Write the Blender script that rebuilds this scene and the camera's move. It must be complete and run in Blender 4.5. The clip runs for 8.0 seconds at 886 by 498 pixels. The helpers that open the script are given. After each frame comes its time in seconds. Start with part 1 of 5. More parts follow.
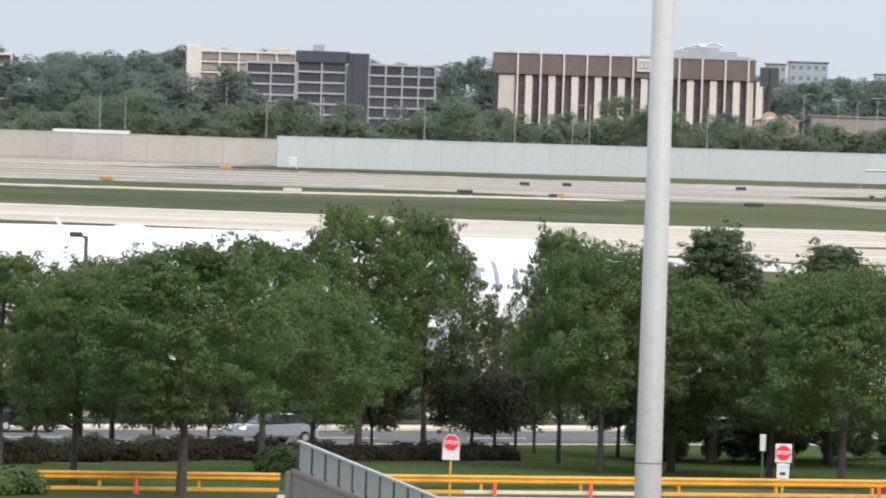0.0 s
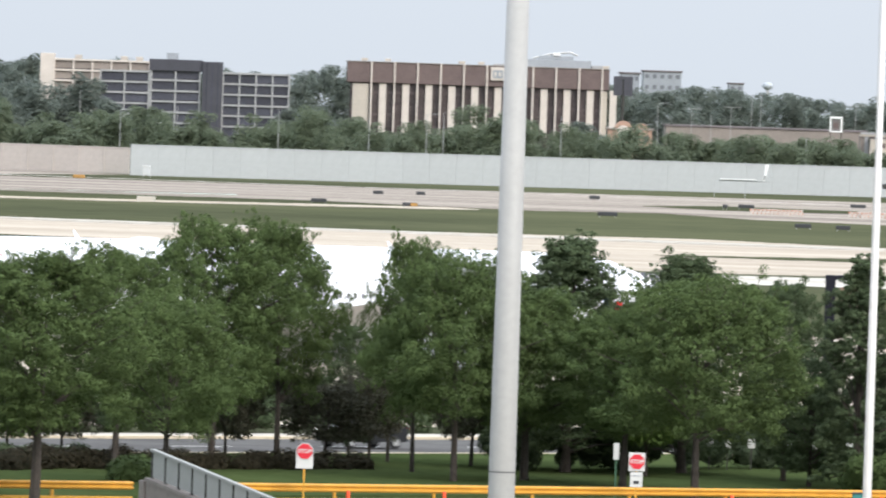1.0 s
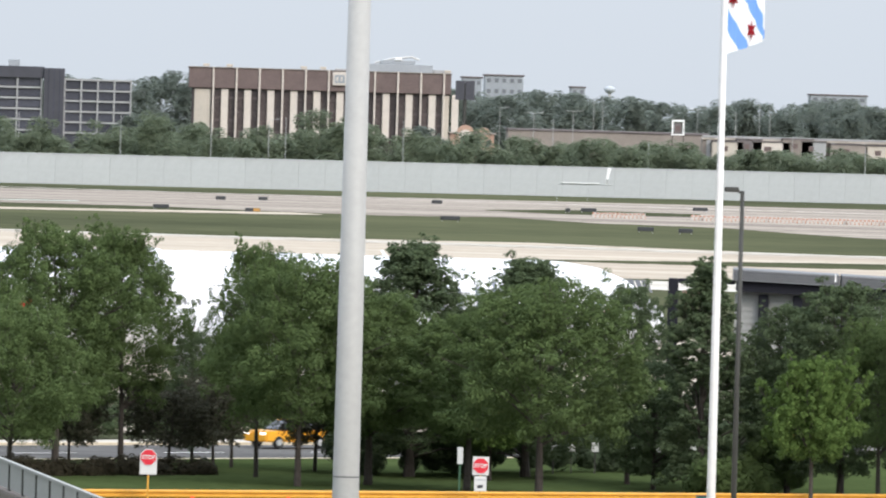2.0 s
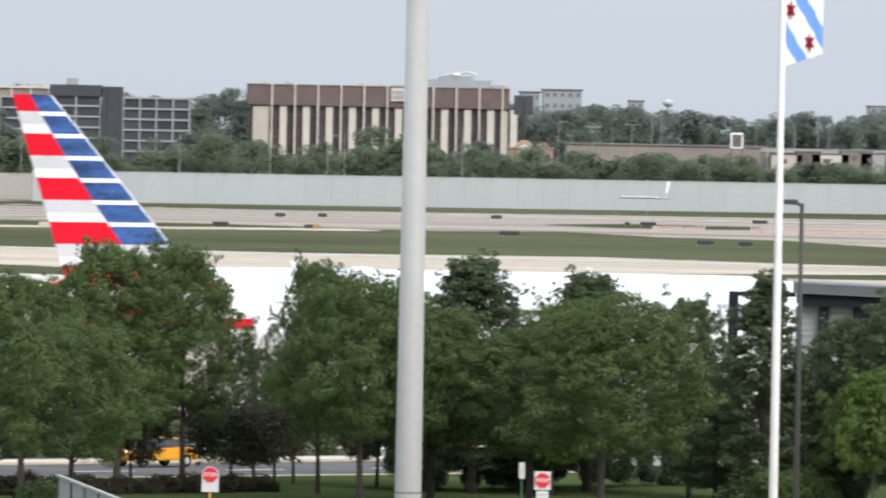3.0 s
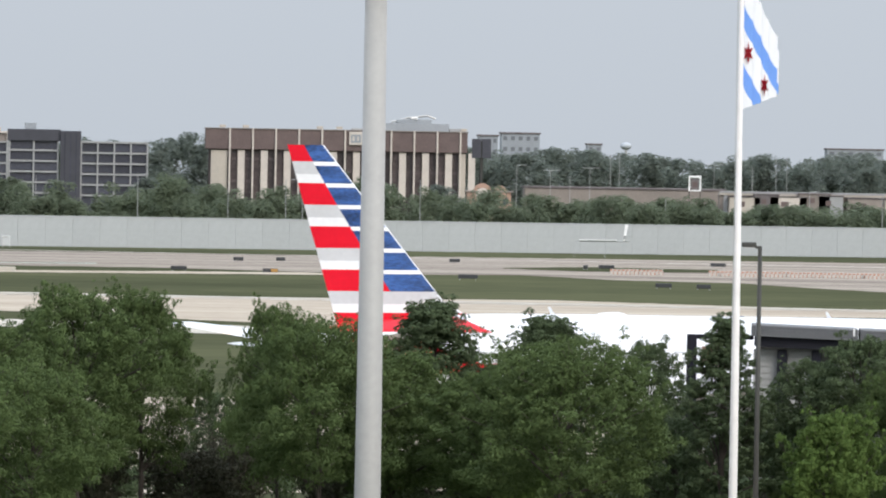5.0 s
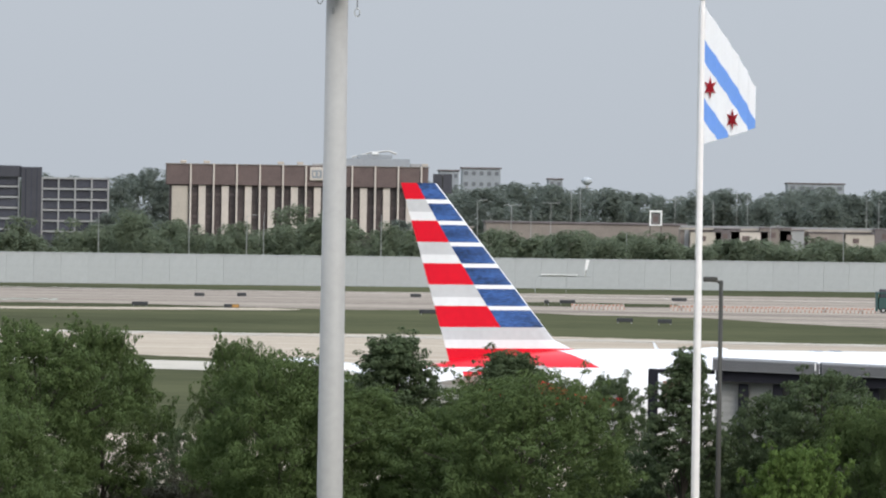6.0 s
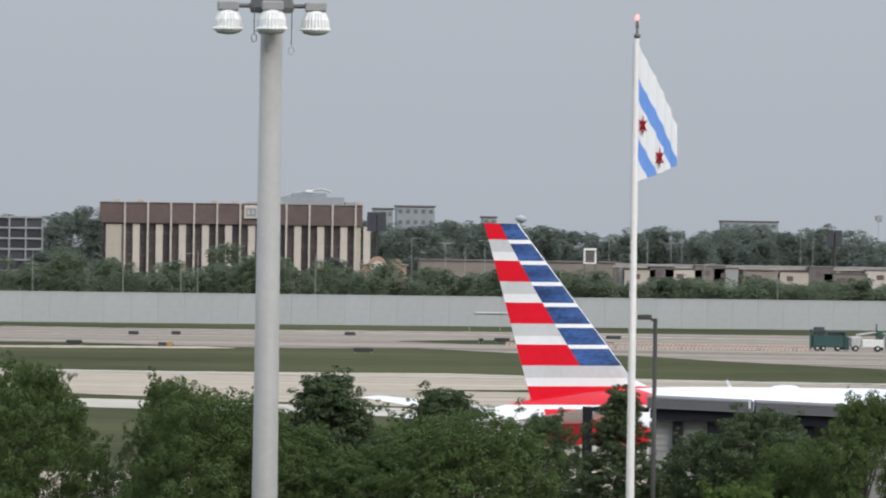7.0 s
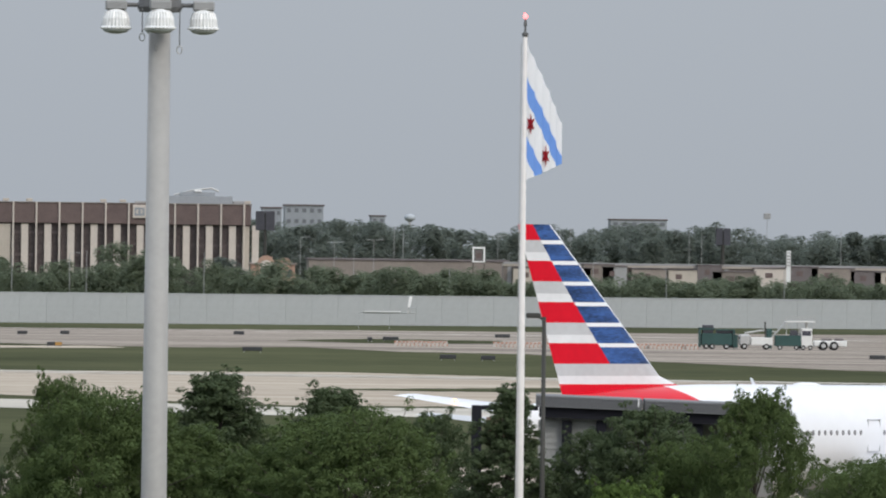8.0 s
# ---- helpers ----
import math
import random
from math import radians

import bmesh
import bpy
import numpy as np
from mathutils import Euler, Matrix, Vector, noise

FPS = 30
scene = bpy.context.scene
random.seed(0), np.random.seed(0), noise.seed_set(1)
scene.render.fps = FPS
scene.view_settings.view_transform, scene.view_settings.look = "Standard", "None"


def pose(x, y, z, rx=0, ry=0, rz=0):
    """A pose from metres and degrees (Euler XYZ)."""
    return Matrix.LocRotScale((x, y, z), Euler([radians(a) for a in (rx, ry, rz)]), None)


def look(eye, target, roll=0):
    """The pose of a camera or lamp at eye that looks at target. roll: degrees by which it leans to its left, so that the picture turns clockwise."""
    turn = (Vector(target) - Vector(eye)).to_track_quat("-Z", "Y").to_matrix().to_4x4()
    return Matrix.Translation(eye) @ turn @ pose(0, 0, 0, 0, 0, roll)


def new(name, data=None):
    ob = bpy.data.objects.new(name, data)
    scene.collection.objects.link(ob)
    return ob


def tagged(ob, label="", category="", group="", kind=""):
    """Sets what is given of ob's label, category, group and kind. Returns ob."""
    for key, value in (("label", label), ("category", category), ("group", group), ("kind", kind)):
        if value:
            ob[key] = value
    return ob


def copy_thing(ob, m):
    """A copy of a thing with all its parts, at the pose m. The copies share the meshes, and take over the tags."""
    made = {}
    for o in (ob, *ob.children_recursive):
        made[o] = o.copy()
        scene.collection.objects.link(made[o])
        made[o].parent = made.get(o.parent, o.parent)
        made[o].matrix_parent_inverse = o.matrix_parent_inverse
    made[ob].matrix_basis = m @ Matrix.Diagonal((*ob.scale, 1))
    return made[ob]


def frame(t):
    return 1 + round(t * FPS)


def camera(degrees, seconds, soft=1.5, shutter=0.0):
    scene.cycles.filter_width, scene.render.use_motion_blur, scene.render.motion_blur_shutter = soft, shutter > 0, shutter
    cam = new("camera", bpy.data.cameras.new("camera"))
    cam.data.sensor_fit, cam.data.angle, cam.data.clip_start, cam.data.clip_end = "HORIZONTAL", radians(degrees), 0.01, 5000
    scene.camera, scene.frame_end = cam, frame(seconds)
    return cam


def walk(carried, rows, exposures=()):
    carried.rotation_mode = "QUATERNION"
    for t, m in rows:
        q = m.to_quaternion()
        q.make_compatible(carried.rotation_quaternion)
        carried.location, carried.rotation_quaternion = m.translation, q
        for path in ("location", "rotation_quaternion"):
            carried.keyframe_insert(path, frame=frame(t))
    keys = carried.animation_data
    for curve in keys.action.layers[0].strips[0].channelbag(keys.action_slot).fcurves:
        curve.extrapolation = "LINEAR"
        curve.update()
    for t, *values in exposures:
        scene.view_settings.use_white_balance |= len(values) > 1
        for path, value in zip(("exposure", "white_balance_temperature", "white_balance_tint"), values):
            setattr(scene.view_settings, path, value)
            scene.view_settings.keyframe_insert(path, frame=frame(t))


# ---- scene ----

# bearings are counted in units of 1/K radian from the line on which the shot opens
K = 17956.0
EYE = (0.0, 0.0, 18.0)
HEADING = radians(41)          # taxiway and access road run this way


def east(bearing, dist):
    """x of a point on that bearing, dist metres north of the eye."""
    return bearing * dist / K


def ground_at(bearing, dip):
    """Point of flat ground that lies dip units below the horizon."""
    d = EYE[2] * K / dip
    return (bearing * d / K, d)


# ---- camera ----
cam = camera(5.0, 8.0, soft=2.0, shutter=0.3)


def aim(bearing, dip, roll):
    return look(EYE, (bearing, K, EYE[2] - dip), roll)


CAMERA_ROWS = [
    (0.0, aim(9.6, 295.8, 1.88)), (0.5, aim(124.5, 287.4, 1.89)), (1.0, aim(268.0, 272.0, 1.94)),
    (1.5, aim(427.2, 265.2, 1.93)), (1.7, aim(477.5, 262.5, 1.85)), (2.0, aim(546.0, 255.0, 1.65)),
    (2.25, aim(585.0, 247.0, 1.45)), (2.5, aim(582.0, 238.0, 1.28)), (2.8, aim(526.9, 229.5, 1.16)),
    (3.0, aim(439.4, 230.5, 1.15)), (3.5, aim(309.5, 208.0, 1.17)), (4.0, aim(382.5, 176.3, 1.09)),
    (4.5, aim(456.6, 168.8, 1.09)), (5.0, aim(512.0, 152.0, 1.02)), (5.4, aim(545.0, 134.0, 0.95)),
    (5.8, aim(569.2, 114.6, 0.90)), (6.0, aim(579.9, 88.7, 0.90)), (6.5, aim(612.1, 42.0, 0.88)),
    (7.0, aim(695.4, 19.5, 0.85)), (7.5, aim(809.4, 17.9, 0.84)), (8.0, aim(892.8, 19.0, 0.72)),
]
walk(cam, CAMERA_ROWS, exposures=[(0.0, 0.74), (0.5, 0.79), (1.0, 0.82), (1.7, 0.78), (2.8, 0.64), (3.5, 0.58), (4.5, 0.48), (6.0, 0.3), (7.0, 0.07), (8.0, -0.02)])

# ---- overcast daylight ----
world = bpy.data.worlds.new("overcast")
scene.world = world
world.use_nodes = True
wn, wl = world.node_tree.nodes, world.node_tree.links
wn.clear()
sky = wn.new("ShaderNodeTexSky")
sky.sky_type, sky.sun_disc = "NISHITA", False
sky.sun_elevation, sky.sun_rotation = radians(35), radians(147)
sky.air_density, sky.dust_density, sky.ozone_density = 1.0, 4.0, 1.0
cloud = wn.new("ShaderNodeTexNoise")
cloud.inputs["Scale"].default_value, cloud.inputs["Detail"].default_value = 1.6, 3
cloud_ramp = wn.new("ShaderNodeValToRGB")
cloud_ramp.color_ramp.elements[0].position, cloud_ramp.color_ramp.elements[0].color = 0.3, (4.82, 5.32, 6.02, 1)
cloud_ramp.color_ramp.elements[1].position, cloud_ramp.color_ramp.elements[1].color = 0.75, (5.5, 5.98, 6.62, 1)
veil = wn.new("ShaderNodeMix")
veil.data_type = "RGBA"
veil.inputs[0].default_value = 0.88
back = wn.new("ShaderNodeBackground")
back.inputs[1].default_value = 0.085
wout = wn.new("ShaderNodeOutputWorld")
wl.new(cloud.outputs[0], cloud_ramp.inputs[0])
wl.new(sky.outputs[0], veil.inputs[6])
wl.new(cloud_ramp.outputs[0], veil.inputs[7])
# an overcast sky is about three times as bright overhead as at the horizon
where = wn.new("ShaderNodeTexCoord")
split_dir = wn.new("ShaderNodeSeparateXYZ")
rise = wn.new("ShaderNodeMapRange")
rise.inputs[1].default_value, rise.inputs[2].default_value = 0.0, 1.0
rise.inputs[3].default_value, rise.inputs[4].default_value = 1.0, 3.0
grade = wn.new("ShaderNodeVectorMath")
grade.operation = "SCALE"
wl.new(where.outputs["Generated"], split_dir.inputs[0])
wl.new(split_dir.outputs["Z"], rise.inputs[0])
wl.new(veil.outputs[2], grade.inputs[0])
wl.new(rise.outputs[0], grade.inputs["Scale"])
wl.new(grade.outputs[0], back.inputs[0])
wl.new(back.outputs[0], wout.inputs[0])

sun_data = bpy.data.lights.new("sun", "SUN")
sun_data.energy, sun_data.angle, sun_data.color = 1.4, radians(25), (1.0, 0.96, 0.9)
sun = new("sun", sun_data)
sun.matrix_world = look((0, 0, 300), (-75, 115, 205))


# ---- materials ----
def mat(name, col, rough=0.7, metal=0.0, vary=0.15, scale=1.0, fine=0.0, bump=0.0, island=0.0, obj=0.0, spec=0.4):
    """Painted or natural surface: two scales of tone, fine relief, and chance tone by piece."""
    m = bpy.data.materials.new(name)
    m.use_nodes = True
    n, l = m.node_tree.nodes, m.node_tree.links
    p = n["Principled BSDF"]
    p.inputs["Roughness"].default_value, p.inputs["Metallic"].default_value = rough, metal
    p.inputs["Specular IOR Level"].default_value = spec
    co = n.new("ShaderNodeTexCoord")
    a = n.new("ShaderNodeTexNoise")
    a.inputs["Scale"].default_value, a.inputs["Detail"].default_value = scale, 5
    b = n.new("ShaderNodeTexNoise")
    b.inputs["Scale"].default_value, b.inputs["Detail"].default_value = scale * 9, 4
    l.new(co.outputs["Object"], a.inputs["Vector"])
    l.new(co.outputs["Object"], b.inputs["Vector"])
    s = n.new("ShaderNodeMath")
    s.operation = "ADD"
    l.new(a.outputs[0], s.inputs[0])
    l.new(b.outputs[0], s.inputs[1])
    v = n.new("ShaderNodeMapRange")
    v.inputs[1].default_value, v.inputs[2].default_value = 0.7, 1.3
    v.inputs[3].default_value, v.inputs[4].default_value = 1 - vary, 1 + vary
    l.new(s.outputs[0], v.inputs[0])
    last = v.outputs[0]
    for amount, node, out in ((island, "ShaderNodeNewGeometry", "Random Per Island"), (obj, "ShaderNodeObjectInfo", "Random")):
        if amount:
            g = n.new(node)
            r = n.new("ShaderNodeMapRange")
            r.inputs[3].default_value, r.inputs[4].default_value = 1 - amount, 1 + amount
            l.new(g.outputs[out], r.inputs[0])
            k = n.new("ShaderNodeMath")
            k.operation = "MULTIPLY"
            l.new(last, k.inputs[0])
            l.new(r.outputs[0], k.inputs[1])
            last = k.outputs[0]
    c = n.new("ShaderNodeVectorMath")
    c.operation = "SCALE"
    c.inputs[0].default_value = col
    l.new(last, c.inputs["Scale"])
    l.new(c.outputs[0], p.inputs["Base Color"])
    if bump:
        h = n.new("ShaderNodeBump")
        h.inputs["Strength"].default_value, h.inputs["Distance"].default_value = bump, 0.05
        l.new(b.outputs[0], h.inputs["Height"])
        l.new(h.outputs[0], p.inputs["Normal"])
    return m


def ground_mat(name, col, col2, patch=0.02, grain=0.4, rough=0.9, bump=0.3, streak=None):
    """Ground with broad patches, streaks along one way, and grain."""
    m = bpy.data.materials.new(name)
    m.use_nodes = True
    n, l = m.node_tree.nodes, m.node_tree.links
    p = n["Principled BSDF"]
    p.inputs["Roughness"].default_value = rough
    p.inputs["Specular IOR Level"].default_value = 0.0
    co = n.new("ShaderNodeTexCoord")
    mp = n.new("ShaderNodeMapping")
    if streak:
        mp.inputs["Scale"].default_value = streak
    l.new(co.outputs["Object"], mp.inputs[0])
    a = n.new("ShaderNodeTexNoise")
    a.inputs["Scale"].default_value, a.inputs["Detail"].default_value = patch, 6
    l.new(mp.outputs[0], a.inputs["Vector"])
    b = n.new("ShaderNodeTexNoise")
    b.inputs["Scale"].default_value, b.inputs["Detail"].default_value = grain, 5
    l.new(co.outputs["Object"], b.inputs["Vector"])
    s = n.new("ShaderNodeMath")
    s.operation = "MULTIPLY_ADD"
    s.inputs[1].default_value = 0.5
    l.new(b.outputs[0], s.inputs[0])
    l.new(a.outputs[0], s.inputs[2])
    r = n.new("ShaderNodeValToRGB")
    r.color_ramp.elements[0].position, r.color_ramp.elements[0].color = 0.6, (*col, 1)
    r.color_ramp.elements[1].position, r.color_ramp.elements[1].color = 0.9, (*col2, 1)
    l.new(s.outputs[0], r.inputs[0])
    l.new(r.outputs[0], p.inputs["Base Color"])
    h = n.new("ShaderNodeBump")
    h.inputs["Strength"].default_value, h.inputs["Distance"].default_value = bump, 0.1
    l.new(b.outputs[0], h.inputs["Height"])
    l.new(h.outputs[0], p.inputs["Normal"])
    return m


def leaf_mat(name, col, col2, trans=0.48):
    m = bpy.data.materials.new(name)
    m.use_nodes = True
    n, l = m.node_tree.nodes, m.node_tree.links
    p = n["Principled BSDF"]
    p.inputs["Roughness"].default_value = 0.6
    p.inputs["Specular IOR Level"].default_value = 0.05
    g = n.new("ShaderNodeNewGeometry")
    o = n.new("ShaderNodeObjectInfo")
    s = n.new("ShaderNodeMath")
    s.operation = "MULTIPLY_ADD"
    s.inputs[1].default_value = 0.35
    l.new(o.outputs["Random"], s.inputs[0])
    l.new(g.outputs["Random Per Island"], s.inputs[2])
    r = n.new("ShaderNodeValToRGB")
    r.color_ramp.elements[0].position, r.color_ramp.elements[0].color = 0.1, (*col, 1)
    r.color_ramp.elements[1].position, r.color_ramp.elements[1].color = 1.2 / 1.35, (*col2, 1)
    l.new(s.outputs[0], r.inputs[0])
    l.new(r.outputs[0], p.inputs["Base Color"])
    t = n.new("ShaderNodeBsdfTranslucent")
    l.new(r.outputs[0], t.inputs[0])
    x = n.new("ShaderNodeMixShader")
    x.inputs[0].default_value = trans
    l.new(p.outputs[0], x.inputs[1])
    l.new(t.outputs[0], x.inputs[2])
    l.new(x.outputs[0], n["Material Output"].inputs[0])
    return m


def cloth_mat(name, col):
    """Thin cloth that lets half the light through."""
    m = mat(name, col, 0.9, vary=0.04, scale=3, spec=0.1)
    n, l = m.node_tree.nodes, m.node_tree.links
    t = n.new("ShaderNodeBsdfTranslucent")
    t.inputs[0].default_value = (*col, 1)
    x = n.new("ShaderNodeMixShader")
    x.inputs[0].default_value = 0.3
    l.new(n["Principled BSDF"].outputs[0], x.inputs[1])
    l.new(t.outputs[0], x.inputs[2])
    l.new(x.outputs[0], n["Material Output"].inputs[0])
    return m


def glow_mat(name, col, strength):
    m = bpy.data.materials.new(name)
    m.use_nodes = True
    p = m.node_tree.nodes["Principled BSDF"]
    p.inputs["Base Color"].default_value = (*col, 1)
    p.inputs["Emission Color"].default_value = (*col, 1)
    p.inputs["Emission Strength"].default_value = strength
    return m


GRASS = ground_mat("mown grass", (0.060, 0.066, 0.039), (0.096, 0.101, 0.058), 0.01, 0.15)
LAWN = ground_mat("lawn", (0.040, 0.056, 0.021), (0.066, 0.088, 0.034), 0.08, 1.6)
CONCRETE = ground_mat("runway concrete", (0.20, 0.171, 0.147), (0.375, 0.33, 0.283), 0.035, 0.35, 0.85, 0.1, (0.18, 1.8, 1))
TAXIWAY = ground_mat("taxiway concrete", (0.365, 0.312, 0.252), (0.485, 0.423, 0.348), 0.035, 0.35, 0.85, 0.1, (0.18, 1.8, 1))
PALE = ground_mat("pale concrete", (0.42, 0.39, 0.34), (0.55, 0.515, 0.455), 0.03, 0.3, 0.85, 0.1, (0.3, 1.5, 1))
ASPHALT = ground_mat("worn asphalt", (0.095, 0.092, 0.09), (0.14, 0.136, 0.132), 0.1, 1.2, 0.9, 0.2)
MARKING = mat("road paint", (0.75, 0.73, 0.68), 0.7, vary=0.1, scale=2)
GREEN_PAINT = mat("weathered green paint", (0.42, 0.5, 0.42), 0.8, vary=0.12, scale=0.5)
WALL_GREY = mat("grey barrier panel", (0.385, 0.402, 0.405), 0.7, vary=0.05, scale=0.15, obj=0.02)
WALL_BEIGE = mat("beige barrier panel", (0.47, 0.42, 0.38), 0.8, vary=0.07, scale=0.2, obj=0.05)
# BROWN, DARKGLASS, BRONZE, DARKPANEL: lightened to hold the haze over far offices
BROWN = mat("red-brown cladding", (0.135, 0.098, 0.092), 0.7, vary=0.18, scale=0.35)
CREAM = mat("cream precast panel", (0.58, 0.52, 0.465), 0.8, vary=0.1, scale=0.4)
LIMESTONE = mat("pale stone", (0.47, 0.42, 0.36), 0.8, vary=0.1, scale=0.3)
DARKGLASS = mat("dark window band", (0.062, 0.063, 0.08), 0.2, vary=0.25, scale=0.3, obj=0.3, spec=0.6)
BRONZE = mat("dark bronze glass", (0.105, 0.084, 0.083), 0.25, vary=0.25, scale=0.25, obj=0.25)
GREYPANEL = mat("grey concrete frame", (0.33, 0.33, 0.33), 0.8, vary=0.1, scale=0.4)
DARKPANEL = mat("charcoal panel", (0.058, 0.058, 0.07), 0.5, vary=0.15, scale=0.3)
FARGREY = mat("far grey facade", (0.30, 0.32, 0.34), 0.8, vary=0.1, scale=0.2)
TAN = mat("tan render", (0.25, 0.215, 0.19), 0.85, vary=0.14, scale=0.3, obj=0.2)
SALMON = mat("salmon render", (0.42, 0.27, 0.205), 0.85, vary=0.1, scale=0.4)
FLATROOF = mat("flat roof felt", (0.16, 0.14, 0.14), 0.9, vary=0.15, scale=0.3)
BARK = mat("bark", (0.055, 0.045, 0.038), 0.9, vary=0.3, scale=4, bump=0.6)
STEEL = mat("galvanised steel", (0.46, 0.46, 0.45), 0.5, 0.3, vary=0.08, scale=1.2)
MASTPAINT = mat("grey painted mast", (0.375, 0.365, 0.35), 0.55, vary=0.06, scale=0.8)
MASTDARK = mat("grey cast fitting", (0.13, 0.13, 0.13), 0.6, vary=0.15, scale=4)
DARKPOLE = mat("bronze painted pole", (0.042, 0.041, 0.036), 0.6, vary=0.12, scale=2)
WHITEPAINT = mat("white gloss paint", (0.80, 0.80, 0.79), 0.35, vary=0.03, scale=0.8)
YELLOW = mat("yellow rail paint", (0.528, 0.264, 0.033), 0.5, vary=0.16, scale=1.5)
ORANGE = mat("orange marker", (0.80, 0.085, 0.03), 0.5, vary=0.1, scale=3)
KERB = mat("kerb concrete", (0.52, 0.44, 0.32), 0.85, vary=0.15, scale=1.5)
FLAGWHITE = cloth_mat("white flag cloth", (0.96, 0.96, 0.98))
FLAGBLUE = cloth_mat("sky blue flag cloth", (0.25, 0.46, 0.92))
FLAGRED = mat("red flag cloth", (0.45, 0.02, 0.035), 0.9, vary=0.06, scale=3)
LEAF = leaf_mat("locust leaves", (0.070, 0.100, 0.037), (0.091, 0.129, 0.048), 0.22)
LEAF_DARK = leaf_mat("dark leaves", (0.066, 0.090, 0.047), (0.088, 0.118, 0.060), 0.26)
LEAF_LIME = leaf_mat("young leaves", (0.076, 0.122, 0.033), (0.104, 0.155, 0.044), 0.28)
LEAF_PLUM = leaf_mat("plum leaves", (0.06, 0.062, 0.044), (0.092, 0.088, 0.062), 0.22)
# shade beneath the trees is put into this darker hedge leaf colour
LEAF_HEDGE = leaf_mat("deep green hedge leaves", (0.036, 0.05, 0.03), (0.055, 0.075, 0.042), 0.15)
LEAF_RED = leaf_mat("russet shrub leaves", (0.028, 0.03, 0.02), (0.07, 0.06, 0.04))
# haze of distance mixed into the next two leaf colours, paler and greyer
LEAF_HAZED = leaf_mat("far wood leaves", (0.158, 0.182, 0.160), (0.208, 0.238, 0.202), 0.62)
SCRUB_HAZED = leaf_mat("far scrub leaves", (0.138, 0.168, 0.115), (0.20, 0.236, 0.158), 0.62)


# ---- mesh helpers ----
def link(name, bm, material, parent=None, label="", smooth=False):
    me = bpy.data.meshes.new(name)
    bm.normal_update()
    bm.to_mesh(me)
    bm.free()
    for m in material if isinstance(material, (list, tuple)) else [material]:
        me.materials.append(m)
    if smooth:
        me.polygons.foreach_set("use_smooth", [True] * len(me.polygons))
    ob = new(name, me)
    if parent:
        ob.parent = parent
    if label:
        ob["label"] = label
    return ob


def part(name, bm, material, parent, label="", smooth=False):
    return link(name, bm, material, parent, label, smooth)


def thing(name, label, category, x=0, y=0, z=0, rz=0, group="", kind=""):
    ob = new(name)
    ob.empty_display_size = 0.2
    ob.matrix_basis = pose(x, y, z, 0, 0, rz)
    return tagged(ob, label, category, group, kind)


def add_box(bm, x0, x1, y0, y1, z0, z1, bevel=0.0, index=0):
    vs = [bm.verts.new((x, y, z)) for x in (x0, x1) for y in (y0, y1) for z in (z0, z1)]
    fs = [bm.faces.new([vs[i] for i in q]) for q in
          ((0, 1, 3, 2), (4, 6, 7, 5), (0, 4, 5, 1), (2, 3, 7, 6), (0, 2, 6, 4), (1, 5, 7, 3))]
    for f in fs:
        f.material_index = index
    if bevel:
        bmesh.ops.bevel(bm, geom=list({e for f in fs for e in f.edges}), offset=bevel, segments=1, affect="EDGES")
    return bm


def box(x0, x1, y0, y1, z0, z1, bevel=0.0):
    return add_box(bmesh.new(), x0, x1, y0, y1, z0, z1, bevel)


def add_tube(bm, points, radii, sides=10, cap=True):
    """A tube through points, with a radius at each."""
    rings = []
    for i, p in enumerate(points):
        p = Vector(p)
        a = Vector(points[max(i - 1, 0)])
        b = Vector(points[min(i + 1, len(points) - 1)])
        d = (b - a).normalized()
        side = d.cross(Vector((0, 0, 1)) if abs(d.z) < 0.95 else Vector((1, 0, 0))).normalized()
        up = side.cross(d)
        r = radii[i] if isinstance(radii, (list, tuple)) else radii
        rings.append([bm.verts.new(p + r * (math.cos(t) * side + math.sin(t) * up))
                      for t in (2 * math.pi * k / sides for k in range(sides))])
    for p, q in zip(rings, rings[1:]):
        for k in range(sides):
            bm.faces.new((p[k], q[k], q[(k + 1) % sides], p[(k + 1) % sides]))
    if cap:
        bm.faces.new(rings[0])
        bm.faces.new(rings[-1][::-1])
    return bm


def tube(points, radii, sides=10):
    return add_tube(bmesh.new(), points, radii, sides)


def lathe(profile, sides=20, axis="z"):
    """A turned shape from (radius, height) pairs."""
    bm = bmesh.new()
    rings = []
    for r, h in profile:
        ring = []
        for k in range(sides):
            a = 2 * math.pi * k / sides
            c, s = r * math.cos(a), r * math.sin(a)
            ring.append(bm.verts.new((c, s, h) if axis == "z" else (h, c, s) if axis == "x" else (c, h, s)))
        rings.append(ring)
    for p, q in zip(rings, rings[1:]):
        for k in range(sides):
            bm.faces.new((p[k], q[k], q[(k + 1) % sides], p[(k + 1) % sides]))
    bm.faces.new(rings[0])
    bm.faces.new(rings[-1])
    bmesh.ops.recalc_face_normals(bm, faces=bm.faces)
    return bm


def sheet(name, corners, z, material, label, category, thick=0.0):
    """A flat piece of ground from its outline."""
    bm = bmesh.new()
    f = bm.faces.new([bm.verts.new((x, y, z)) for x, y in corners])
    if thick:
        ex = bmesh.ops.extrude_face_region(bm, geom=[f])
        for v in ex["geom"]:
            if isinstance(v, bmesh.types.BMVert):
                v.co.z -= thick
    bmesh.ops.recalc_face_normals(bm, faces=bm.faces)
    return tagged(link(name, bm, material), label, category, kind="structure")


# ---- ground ----
bm = bmesh.new()
bmesh.ops.create_grid(bm, x_segments=40, y_segments=40, size=7000)
